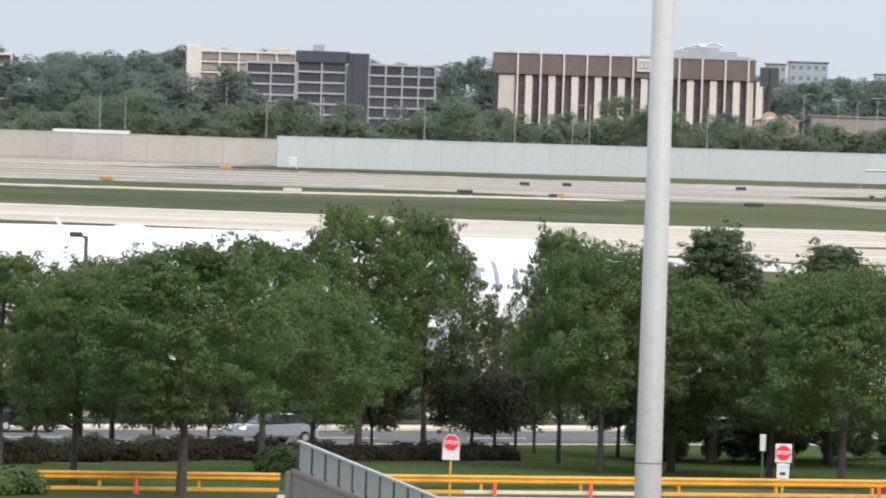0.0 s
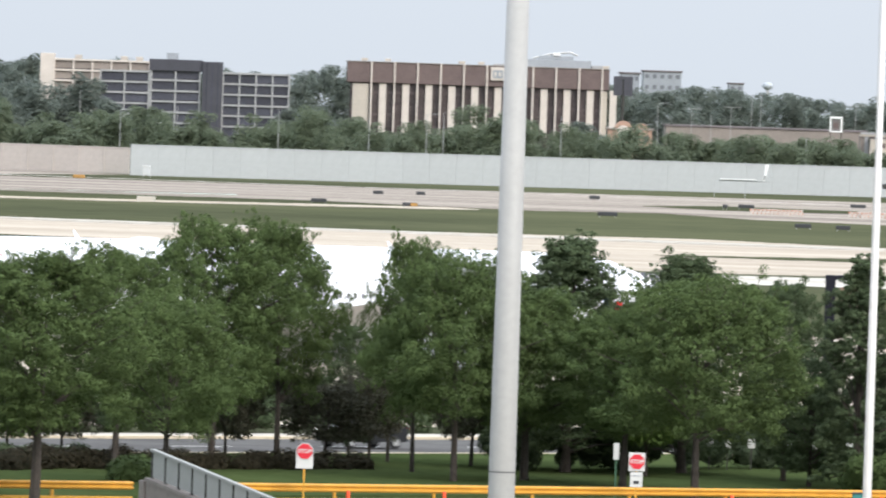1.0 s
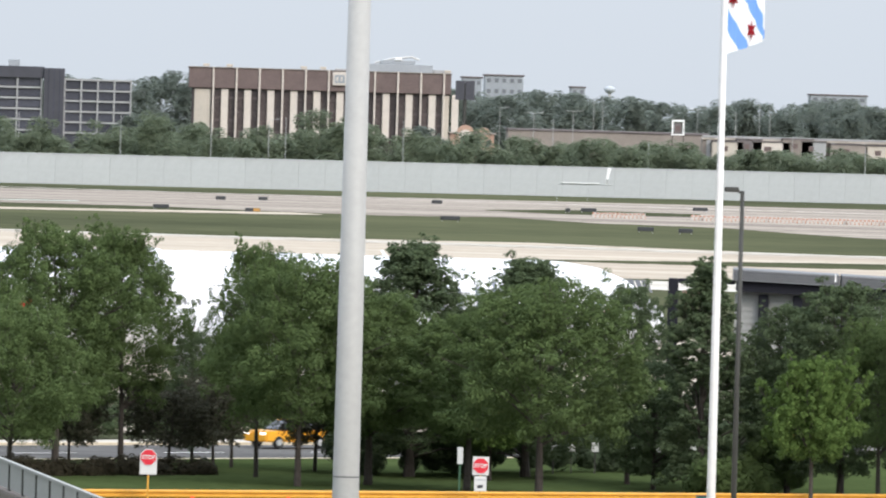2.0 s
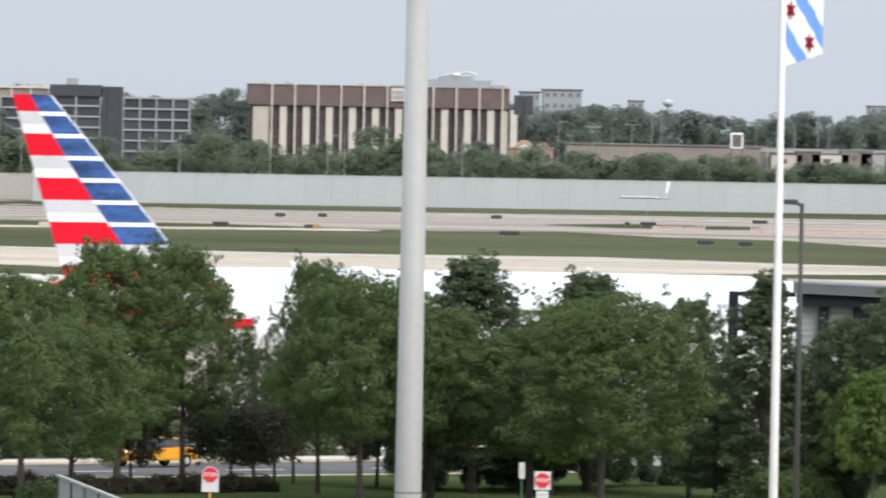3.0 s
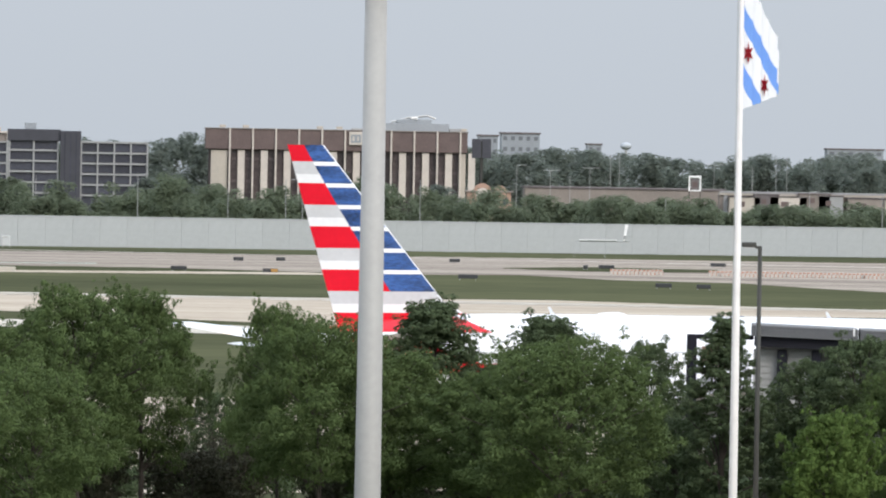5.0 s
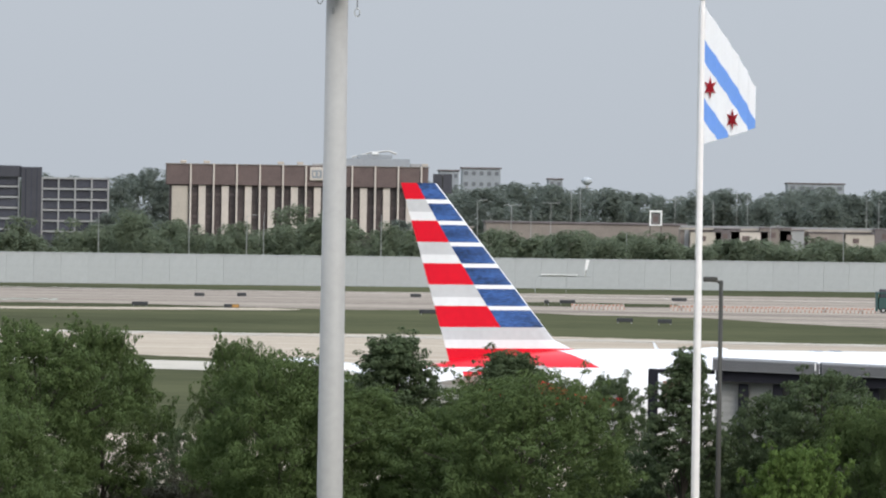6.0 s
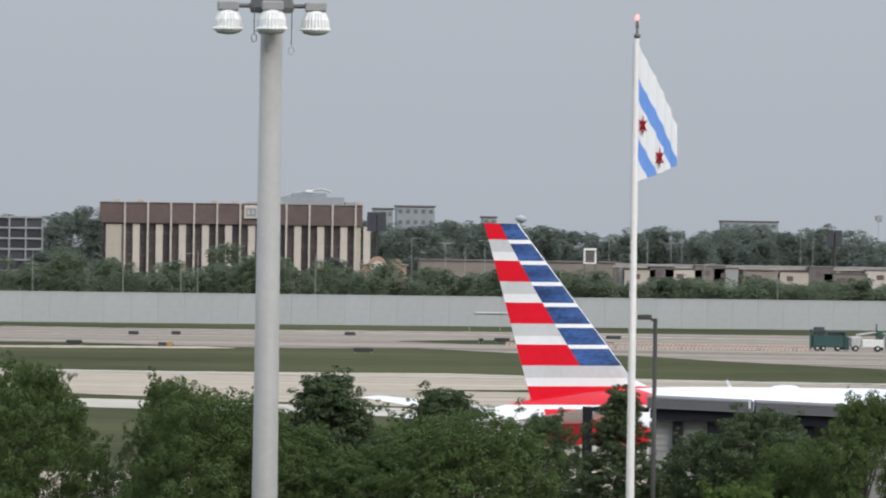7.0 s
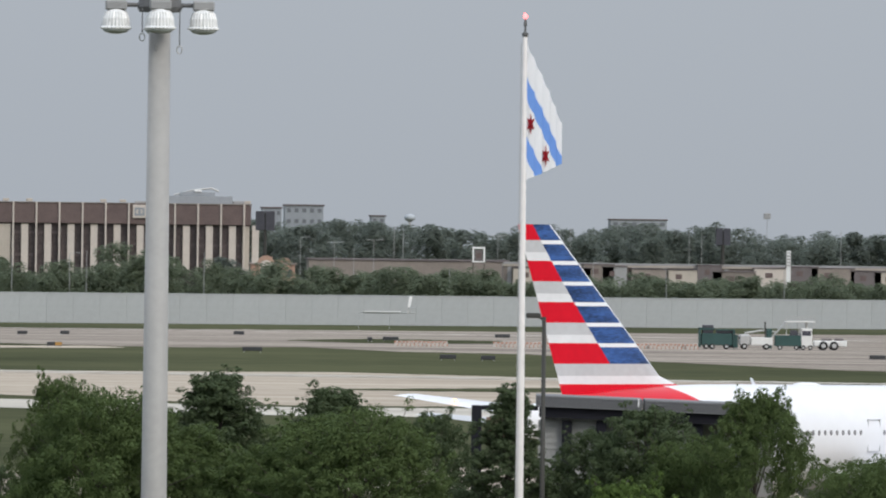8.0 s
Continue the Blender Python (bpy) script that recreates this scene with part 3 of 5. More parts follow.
def build_fin(plane):
    def te(z):
        return (FIN_TOP - z) * 0.3815

    def le(z):
        if z > 9.6:
            return 2.78 + (FIN_TOP - z) * 1.031
        f = (9.6 - z) / (9.6 - 8.5)
        return 12.37 + 1.6 * f + 4.0 * f * f

    def split(z):
        return te(z) + (le(z) - te(z)) * (0.43 + 0.125 * (FIN_TOP - z) / 8.5)
    z = FIN_TOP
    steps = [FIN_TOP]
    k = 0
    while True:
        nz = FIN_TOP - 0.96 - BAND * k
        steps += [nz, nz - 0.24, nz - 0.24 - 0.5]
        if nz < 8.4:
            break
        k += 1
    steps = sorted({round(max(s, 8.2), 3) for s in steps}, reverse=True)
    cols = [0.0, 0.25, 0.5, 0.75, 1.0]
    bm = bmesh.new()
    for side in (1, -1):
        rows = []
        for z in steps:
            a, b, c = te(z), split(z), le(z)
            xs = [a + (b - a) * t for t in cols] + [b + (c - b - 0.14) * t for t in (0.3, 0.6, 0.85, 1.0)] + [c]
            row = []
            for x in xs:
                t = max(0.0, (c - x) / (c - a))
                row.append(bm.verts.new((x, side * 0.055 * (c - a) * foil(t), z)))
            rows.append(row)
        for i, (p, q) in enumerate(zip(rows, rows[1:])):
            mid = (steps[i] + steps[i + 1]) / 2
            kk = (FIN_TOP - 0.96 - mid) / BAND + 1     # stripe number from the tip
            red = int(kk) % 2 == 0
            gap = (kk - int(kk)) < 0.2 and kk >= 1
            low = kk >= 7
            for j in range(len(p) - 1):
                f = bm.faces.new((p[j], p[j + 1], q[j + 1], q[j]))
                if j >= len(p) - 2 and mid > 9.0:
                    f.material_index = 3
                elif low or j < 4:
                    f.material_index = 0 if red else (4 if kk - int(kk) > 0.58 else 1)
                else:
                    f.material_index = 3 if gap else 2
    bmesh.ops.remove_doubles(bm, verts=bm.verts, dist=0.001)
    bmesh.ops.recalc_face_normals(bm, faces=bm.faces)
    bmesh.ops.holes_fill(bm, edges=[e for e in bm.edges if e.is_boundary], sides=0)
    return part("fin", bm, [LIVERY_RED, LIVERY_SILVER, LIVERY_BLUE, LIVERY_WHITE, LIVERY_PEARL], plane, "tail fin with red, silver and blue stripes")


def surface(root, tip, root_chord, tip_chord, thick=0.1):
    """A wing panel between a root and a tip leading edge; chords run aft along -x."""
    bm = bmesh.new()
    rings = []
    ts = [0.0, 0.05, 0.2, 0.45, 0.75, 1.0]
    for f in (0.0, 0.33, 0.66, 1.0):
        o = Vector(root).lerp(Vector(tip), f)
        c = root_chord + (tip_chord - root_chord) * f
        up = [bm.verts.new(o + Vector((-c * t, 0, c * thick * foil(t)))) for t in ts]
        dn = [bm.verts.new(o + Vector((-c * t, 0, -c * thick * foil(t) * 0.8))) for t in ts[1:-1]]
        rings.append(up + dn[::-1])
    for p, q in zip(rings, rings[1:]):
        for k in range(len(p)):
            bm.faces.new((p[k], p[(k + 1) % len(p)], q[(k + 1) % len(p)], q[k]))
    bm.faces.new(rings[0])
    bm.faces.new(rings[-1])
    bmesh.ops.recalc_face_normals(bm, faces=bm.faces)
    return bm


def build_airliner():
    plane = thing("airliner", "white twin-engine airliner with striped red and blue tail", "airplane")
    # stations: x, half width, crown, keel
    stations = [(-0.3, 0.22, 7.55, 6.1), (1.0, 0.55, 7.85, 5.95), (4.0, 1.15, 8.4, 5.5), (8.0, 1.85, 8.85, 4.85), (12.0, 2.45, 9.05, 4.15), (16.0, 2.85, 9.12, 3.5),
                (20.0, 3.05, 9.12, 3.0), (24.0, 3.1, 9.1, 2.85), (36.0, 3.1, 9.01, 2.75), (55.0, 3.1, 8.87, 2.62), (56.6, 3.06, 8.80, 2.62), (59.0, 2.85, 8.5, 2.7),
                (60.9, 2.45, 7.9, 2.9), (62.5, 1.85, 7.0, 3.25), (63.8, 1.1, 6.2, 3.75), (64.4, 0.3, 5.3, 4.5)]
    bm = bmesh.new()
    rings, sides = [], 40
    dense = []
    for (a, b) in zip(stations, stations[1:]):
        n = max(1, int((b[0] - a[0]) / 2.0))
        dense += [tuple(p + (q - p) * i / n for p, q in zip(a, b)) for i in range(n)]
    dense.append(stations[-1])
    for x, w, c, k in dense:
        zc, hz = (c + k) / 2, (c - k) / 2
        rings.append([bm.verts.new((x, w * math.sin(2 * math.pi * i / sides), zc + hz * math.cos(2 * math.pi * i / sides))) for i in range(sides)])
    for p, q in zip(rings, rings[1:]):
        for i in range(sides):
            bm.faces.new((p[i], p[(i + 1) % sides], q[(i + 1) % sides], q[i]))
    bm.faces.new(rings[0])
    bm.faces.new(rings[-1])
    bmesh.ops.recalc_face_normals(bm, faces=bm.faces)
    part("fuselage", bm, body_skin(), plane, "white fuselage", smooth=True)
    build_fin(plane)
    part("fin_fairing", lathe([(0.05, 3.2), (0.16, 3.8), (0.2, 4.6), (0.05, 6.0)], 10, "x"), LIVERY_WHITE, plane).matrix_basis = pose(-0.6, 0, 8.05)
    for side in (1, -1):
        part("stabilizer", surface((8.2, side * 1.0, 7.1), (2.2, side * 10.75, 8.25), 6.4, 2.2), LIVERY_WHITE if side > 0 else LIVERY_SILVER, plane, "white tailplane")
        part("wing", surface((40.3, side * 2.4, 4.1), (22.3, side * 30.4, 6.6), 12.5, 1.8, 0.12), LIVERY_SILVER, plane, "pale grey swept wing")
        eng = part("engine", lathe([(0.5, -3.9), (0.75, -3.2), (1.25, -1.2), (1.62, 0.6), (1.72, 2.0), (1.66, 3.1), (1.52, 3.5), (1.42, 3.4), (1.35, 2.7), (0.4, 2.4), (0.05, 3.0)], 24, "x"),
                   ENGINE_GREY, plane, "grey jet engine", smooth=True)
        eng.matrix_basis = pose(38.8, side * 9.6, 2.3)
        part("pylon", box(-5.0, 1.5, -0.2, 0.2, 1.2, 2.4, 0.1), LIVERY_WHITE, eng)
        gear = part("gear_leg", tube([(0, 0, 3.2), (0, 0, 0.7)], [0.22, 0.16], 10), STEEL, plane, "main landing gear leg")
        gear.matrix_basis = pose(32.0, side * 5.5, 0)
        for dx in (-1.45, 0, 1.45):
            for dy in (-0.7, 0.7):
                wh = part("wheel", lathe([(0.3, -0.22), (0.58, -0.24), (0.67, -0.14), (0.67, 0.14), (0.58, 0.24), (0.3, 0.22)], 18, "y"), TYRE, gear)
                wh.matrix_basis = pose(dx, dy, 0.67)
    nose = part("gear_leg", tube([(58.2, 0, 3.0), (58.2, 0, 0.5)], [0.16, 0.1], 10), STEEL, plane, "nose landing gear leg")
    for dy in (-0.4, 0.4):
        wh = part("wheel", lathe([(0.25, -0.18), (0.48, -0.2), (0.54, -0.1), (0.54, 0.1), (0.48, 0.2), (0.25, 0.18)], 18, "y"), TYRE, nose)
        wh.matrix_basis = pose(58.2, dy, 0.54)
    part("belly_fairing", lathe([(0.2, 23.8), (1.6, 26.0), (2.3, 30.0), (2.3, 38.0), (1.6, 43.0), (0.2, 45.0)], 20, "x"), LIVERY_SILVER, plane, "wing root fairing", smooth=True).matrix_basis = Matrix.LocRotScale((0, 0, 3.5), None, (1, 1.45, 0.62))
    # cabin windows
    pane = None
    for side in (-1, 1):
        for i in range(73):
            x = 18.6 + i * 0.533
            if abs(x - 28.4) < 0.8 or abs(x - 36.5) < 0.7 or abs(x - 46.6) < 0.8 or abs(x - 55.9) < 0.7:
                continue
            if pane is None:
                pane = part("cabin_window", lathe([(0.02, 0.04), (0.16, 0.04), (0.17, 0.0)], 10, "y"), CABIN_GLASS, plane)
                ob = pane
            else:
                ob = bpy.data.objects.new("cabin_window", pane.data)
                scene.collection.objects.link(ob)
                ob.parent = plane
            w = 3.1 if x > 21 else 3.05
            ob.matrix_basis = Matrix.LocRotScale((x, side * (w - 0.02), 6.15), Euler((0, 0, 0 if side > 0 else math.pi)), (0.62, 1, 1.05))
        for x in (20.5, 28.4, 36.5, 46.6, 55.9):
            bm = bmesh.new()
            for (x0, x1, z0, z1) in ((-0.55, 0.55, 6.95, 6.98), (-0.55, 0.55, 4.98, 5.01), (-0.55, -0.52, 4.98, 6.98), (0.52, 0.55, 4.98, 6.98)):
                yy = 3.04 if z1 < 6 else 2.96
                add_box(bm, x + x0, x + x1, side * yy - 0.09, side * yy + 0.09, z0, z1)
            part("cabin_door", bm, LIVERY_SILVER, plane, "door outline")
    ws = bmesh.new()
    for i in range(-3, 3):
        a, b = radians(i * 17 + 2), radians(i * 17 + 15)
        q = [(61.65 + 0.9 * math.cos(t) - dz * 0.55, 2.25 * math.sin(t), 7.05 + dz) for t, dz in ((a, 0), (b, 0), (b, 0.75), (a, 0.75))]
        ws.faces.new([ws.verts.new(p) for p in q])
    part("windscreen", ws, CABIN_GLASS, plane, "dark cockpit windows")
    part("antenna", surface((20.9, 0, 9.05), (20.5, 0, 9.52), 0.34, 0.18, 0.3), LIVERY_WHITE, plane, "blade antenna")
    part("antenna", surface((43.3, 0, 8.9), (42.9, 0, 9.3), 0.34, 0.18, 0.3), LIVERY_WHITE, plane, "blade antenna")
    dome = part("radome", lathe([(0.05, -1.6), (0.5, -1.2), (0.62, -0.4), (0.62, 0.8), (0.4, 1.4), (0.05, 1.7)], 14, "x"), LIVERY_WHITE, plane, "satellite antenna hump", smooth=True)
    dome.matrix_basis = Matrix.LocRotScale((25.4, 0, 9.05), None, (0.62, 1.0, 0.3))
    for x in (33.9, 35.5):
        part("antenna_plate", box(x - 0.3, x + 0.3, -0.3, 0.3, 8.99, 9.06, 0.02), TITLE_GREY, plane, "dark flat antenna plate")

    def decal(x0, x1, z0, z1, lean, side, material, label):
        """A painted mark that follows the round of the body."""
        bm = bmesh.new()
        rows = []
        for i in range(7):
            f = i / 6
            z = z0 + (z1 - z0) * f
            y = side * 3.125 * math.sqrt(1 - ((z - 5.77) / 3.125) ** 2)
            rows.append([bm.verts.new((x + lean * f, y, z)) for x in (x0, x1)])
        for p, q in zip(rows, rows[1:]):
            bm.faces.new((p[0], p[1], q[1], q[0]))
        part("livery_mark", bm, material, plane, label)
    for side in (-1, 1):
        for i in range(8):
            x = 43.4 + i * 1.42
            decal(x, x + (0.34 if i % 3 else 0.5), 5.95, 7.6 if i in (0, 4) else 7.25, 0.0, side, TITLE_GREY, "plain grey bar")
            if i % 2:
                decal(x + 0.45, x + 0.85, 6.95, 7.25, 0.0, side, TITLE_GREY, "plain grey bar")
        decal(56.3, 56.9, 5.6, 6.4, 0.4, side, LIVERY_BLUE, "blue slanted mark")
        decal(57.1, 57.6, 5.3, 6.1, 0.4, side, LIVERY_RED, "red slanted mark")
    part("tail_lamp", lathe([(0.05, -0.12), (0.12, 0), (0.05, 0.12)], 10), BEACON, plane, "lit amber lamp").matrix_basis = pose(1.1, 6.5, 8.0)
    return plane


airliner = build_airliner()


def roll_airliner():
    """It rolls past in a gentle left turn, so that it draws slowly away."""
    rows = []
    for i in range(0, 9):
        t, left = float(i), 8.0 - i
        heading = 35.3 + 0.7 * t
        antenna = 8.89 * K / (276.3 - 1.35 * t - 0.19 * t * t)       # how far the antenna behind the fin is
        d = antenna - 19.8 * math.sin(radians(heading))
        x = east(1025.0 - 254.0 * left - 3.3 * left * left, d)
        rows.append((t, pose(x, d, 0.02, 0, 0, heading)))
    walk(airliner, rows)


# ---- far buildings ----
def place(u, d, rz=0.0):
    return dict(x=east(u, d), y=d, rz=rz)


def brown_block():
    d = 2600.0
    s = d / K
    b = thing("office_building", "red-brown office slab with cream vertical panels", "building", **place(92, d))
    L = 460 * s
    top, low = 25.8, 20.6
    part("wall", box(0.3, L - 0.3, 0.6, 18, 0, top - 0.4), BRONZE, b, "dark bronze glazed wall")
    part("upper_storey", box(-0.6, L, -0.9, 18.4, low, top, 0.15), BROWN, b, "red-brown upper storey band")
    part("roof_edge", box(-0.8, L + 0.2, -1.1, 18.6, top, top + 0.3, 0.08), TAN, b, "pinkish parapet cap")
    part("end_panel", box(0.9, 5.2, -0.3, 0.6, 0, low - 0.2, 0.1), LIMESTONE, b, "wide stone end panel")
    part("end_panel", box(L - 2.2, L - 0.4, -0.3, 0.6, 0, low - 0.2, 0.1), LIMESTONE, b, "stone corner pier")
    pil = cream = None
    for i in range(12):
        x = 5.7 + i * 5.94 * 0.995
        if x > L - 1.5:
            break
        if pil is None:
            pil = part("pilaster", box(-0.22, 0.22, -1.35, 0.6, 0, top + 0.25, 0.05), CREAM, b, "thin pale pilaster")
            cream = part("cream_panel", box(-0.9, 0.9, -0.35, 0.6, 8.0, low - 0.05, 0.08), CREAM, b, "tall cream panel")
            p, c = pil, cream
        else:
            p, c = (bpy.data.objects.new(o.name, o.data) for o in (pil, cream))
            for o in (p, c):
                scene.collection.objects.link(o)
                o.parent = b
        p.matrix_basis, c.matrix_basis = pose(x, 0, 0), pose(x + 2.97, 0, 0)
    slab = None
    for i in range(12):
        for j in range(5):
            x, z = 6.1 + i * 5.91, 6.5 + j * 2.85
            if x + 5 > L - 1.2:
                continue
            if slab is None:
                slab = part("spandrel", box(0, 5.1, 0.35, 0.75, 0, 0.7), BRONZE, b)
                o = slab
            else:
                o = bpy.data.objects.new("spandrel", slab.data)
                scene.collection.objects.link(o)
                o.parent = b
            o.matrix_basis = pose(x, 0, z)
    sgn = part("sign_box", box(36.2, 39.8, -1.5, -0.8, 22.2, 25.6, 0.1), CREAM, b, "pale framed roof sign")
    part("sign_mark", box(36.7, 39.3, -1.56, -1.5, 22.8, 24.9), FARGREY, sgn)
    for k, (dx, w) in enumerate(((37.1, 0.5), (38.3, 0.4))):
        part("sign_bar", box(dx, dx + w, -1.6, -1.56, 23.3, 24.4), CREAM, sgn)
    pent = part("penthouse", box(45.5, 62, 6, 15, top, 28.1, 0.1), FARGREY, b, "grey roof plant room")
    part("plant_room", box(48.5, 57.5, 6.5, 14, 28.1, 29.1, 0.1), FARGREY, pent)
    part("plant_room", box(62.2, 66.0, 6, 14, top, 26.9, 0.1), GREYPANEL, pent)
    part("plant_room", box(37.0, 45.0, 7, 13, top, 26.6, 0.1), GREYPANEL, pent)
    part("roof_duct", tube([(47, 7, 28.3), (51.5, 7, 29.5), (56.5, 7, 30.1), (58.5, 7, 29.3)], 0.28, 8), STEEL, pent)
    part("roof_unit", box(52.2, 54.0, 6.2, 9, 29.1, 29.7, 0.1), WHITEPAINT, pent)
    for dx in (3, 9, 28, 33, 65):
        part("roof_unit", box(dx, dx + 1.6, 3, 5, top + 0.4, top + 1.1, 0.05), LIMESTONE, b)
    return b


def office_wing(b, u0, u1, v_top, d, floors, pitch_u, frame_mat, glass_mat, base_u, pitch=2.75):
    """A storeyed front: each floor a slab edge, each bay a pier, each opening its own pane."""
    s = d / K
    x0, x1 = (u0 - base_u) * s, (u1 - base_u) * s
    top = 18 - v_top * s
    wing = part("wing", box(x0, x1, 0.8, 16, 0, top - 0.3), DARKPANEL, b, "dark recessed wall")
    n = max(1, round((u1 - u0) / pitch_u))
    w = (x1 - x0) / n
    slab = pier = pane = None
    for k in range(floors):
        z = top - 0.7 - k * pitch
        if slab is None:
            slab = part("floor_edge", box(x0, x1, 0, 0.9, 0, 0.5, 0.04), frame_mat, wing)
            o = slab
        else:
            o = bpy.data.objects.new("floor_edge", slab.data)
            scene.collection.objects.link(o)
            o.parent = wing
        o.matrix_basis = pose(0, 0, z)
        for i in range(n):
            if pane is None:
                pane = part("pane", box(0.15, w - 0.15, 0.55, 0.7, -pitch + 0.75, -0.05), glass_mat, wing)
                q = pane
            else:
                q = bpy.data.objects.new("pane", pane.data)
                scene.collection.objects.link(q)
                q.parent = wing
            q.matrix_basis = pose(x0 + i * w, 0, z)
    for i in range(n + 1):
        if pier is None:
            pier = part("pier", box(-0.22, 0.22, -0.15, 0.9, 0, top - 0.1, 0.04), frame_mat, wing)
            o = pier
        else:
            o = bpy.data.objects.new("pier", pier.data)
            scene.collection.objects.link(o)
            o.parent = wing
        o.matrix_basis = pose(x0 + i * w, 0, 0)
    return wing


def office_complex():
    d = 2620.0
    s = d / K
    b = thing("office_building", "dark glass office block with grey floor bands", "building", **place(-348, d))
    office_wing(b, -348, -262, -27, d, 6, 43, GREYPANEL, DARKGLASS, -348)
    office_wing(b, -258, -172, -32, d, 6, 43, GREYPANEL, DARKGLASS, -348)
    part("parapet", box((-262 + 348) * s, (-168 + 348) * s, -0.4, 15, 21.9, 24.9, 0.1), DARKPANEL, b, "charcoal roof storey")
    part("stair_tower", box((-168 + 348) * s, (-132 + 348) * s, -1.2, 16, 0, 24.6, 0.1), DARKPANEL, b, "charcoal stair tower")
    for k in range(3):
        part("tower_rib", box((-161 + k * 10 + 348) * s, (-159 + k * 10 + 348) * s, -1.45, -1.2, 4, 24.2), DARKGLASS, b)
    office_wing(b, -131, -14, -29, d, 6, 30, GREYPANEL, DARKGLASS, -348)
    part("roof_unit", box((-232 + 348) * s, (-212 + 348) * s, 4, 8, 24.9, 26.6, 0.1), FARGREY, b)
    c = thing("office_building", "cream office block with open balcony bands", "building", **place(-455, d + 40))
    s = (d + 40) / K
    part("stair_tower", box(0, 25 * s, -0.6, 14, 0, 25.6, 0.1), CREAM, c, "blank cream tower")
    office_wing(c, -430, -262, -44, d + 40, 5, 34, CREAM, TAN, -455)
    for dx in (9, 21, 25):
        part("roof_unit", box(dx, dx + 1.8, 3, 6, 24.2, 25.4, 0.1), LIMESTONE, c)
    e = thing("office_building", "dark office block with pale floor bands", "building", **place(-980, 2500))
    office_wing(e, -980, -765, -27, 2500, 7, 43, CREAM, DARKGLASS, -980)


# haze over the far windows is put into this pane colour
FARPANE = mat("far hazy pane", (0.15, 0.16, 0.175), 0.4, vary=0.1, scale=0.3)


def plain_block(u0, u1, v_top, d, material, label, rows=0, bays=0, name="building", roof=True):
    s = d / K
    b = thing(name, label, "building", **place(u0, d))
    w, top = (u1 - u0) * s, 18 - v_top * s
    part("wall", box(0, w, 0, 14, 0, top, 0.1), material, b)
    if roof:
        part("roof", box(-0.3, w + 0.3, -0.3, 14.3, top, top + 0.5, 0.08), FLATROOF, b, "dark flat roof edge")
    for r in range(rows):
        for i in range(bays):
            x = w * (i + 0.25) / bays
            part("window", box(x, x + w * 0.5 / bays, -0.08, 0.0, top - 1.9 - r * 3.2, top - 0.7 - r * 3.2), FARPANE, b)
    return b


brown_block()
office_complex()
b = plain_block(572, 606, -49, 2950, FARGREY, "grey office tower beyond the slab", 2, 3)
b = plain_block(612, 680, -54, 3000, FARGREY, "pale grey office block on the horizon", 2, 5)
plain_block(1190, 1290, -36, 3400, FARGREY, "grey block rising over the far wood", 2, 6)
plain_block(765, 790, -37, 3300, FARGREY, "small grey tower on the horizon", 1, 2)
plain_block(655, 1010, 41, 2480, TAN, "long low tan warehouse", 0, 0, "warehouse")
for u0, u1, v, mt in ((1010, 1075, 47, TAN), (1080, 1130, 52, LIMESTONE), (1135, 1210, 45, TAN), (1214, 1262, 50, TAN), (1265, 1330, 47, FLATROOF), (1334, 1395, 52, LIMESTONE),
                      (1398, 1440, 48, TAN), (1444, 1520, 47, LIMESTONE), (1524, 1640, 45, TAN), (1650, 1760, 49, LIMESTONE), (1765, 1900, 47, TAN)):
    plain_block(u0, u1, v, 2450 + (u0 % 40), mt, "low tan shop building with flat roof", 1 if u0 > 1390 else 0, 4, "shop")
via = thing("viaduct", "long pale concrete highway viaduct", "bridge", **place(1000, 2446))
part("deck", box(0, 105, -1.0, 6, 11.5, 12.0, 0.05), LIMESTONE, via)
part("parapet", box(0, 105, -1.15, -0.9, 12.0, 12.5, 0.03), GREYPANEL, via)
part("embankment_wall", box(0, 105, -0.5, 5.5, 0, 11.49), TAN, via, "tan retaining wall")
for i in range(14):
    part("pier", box(i * 7.5 + 1, i * 7.5 + 2, -0.8, -0.5, 0, 11.49), GREYPANEL, via)
for i, (u0, w0, top, mt) in enumerate(((1018, 5, 10.6, LIMESTONE), (1062, 4, 11.0, FLATROOF), (1090, 6, 10.2, CREAM), (1142, 5, 10.8, TAN), (1176, 4, 11.2, GREYPANEL), (1228, 6, 10.4, TAN), (1290, 5, 10.0, LIMESTONE), (1345, 4, 10.9, FLATROOF),
                                       (1372, 7, 10.3, TAN), (1446, 6, 10.9, CREAM), (1505, 5, 11.1, FLATROOF), (1548, 7, 10.5, TAN), (1618, 5, 10.8, FLATROOF), (1660, 6, 10.3, LIMESTONE))):
    top, w0 = top + 0.4 + 0.3 * (i % 4), w0 * 1.5
    q = thing("depot", "low flat-roofed depot shed by the highway", "building", group="depot sheds", **place(u0, 2442))
    part("wall", box(0, w0, 0, 3, 0, top, 0.08), mt, q)
    part("roof", box(-0.2, w0 + 0.2, -0.2, 3.1, top, top + 0.25, 0.05), FLATROOF, q)
    part("doorway", box(w0 * 0.3, w0 * 0.5, -0.06, 0.0, top - 2.2, top - 1.0), BROWN, q)
h = thing("house", "salmon rendered house with stepped arched gable", "house", **place(553, 2420))
part("wall", box(0, 10.5, 0, 9, 0, 11.2, 0.1), SALMON, h)
part("gable", lathe([(2.2, -0.3), (2.2, 0.4)], 20, "y"), SALMON, h).matrix_basis = pose(3.6, 0, 11.2)
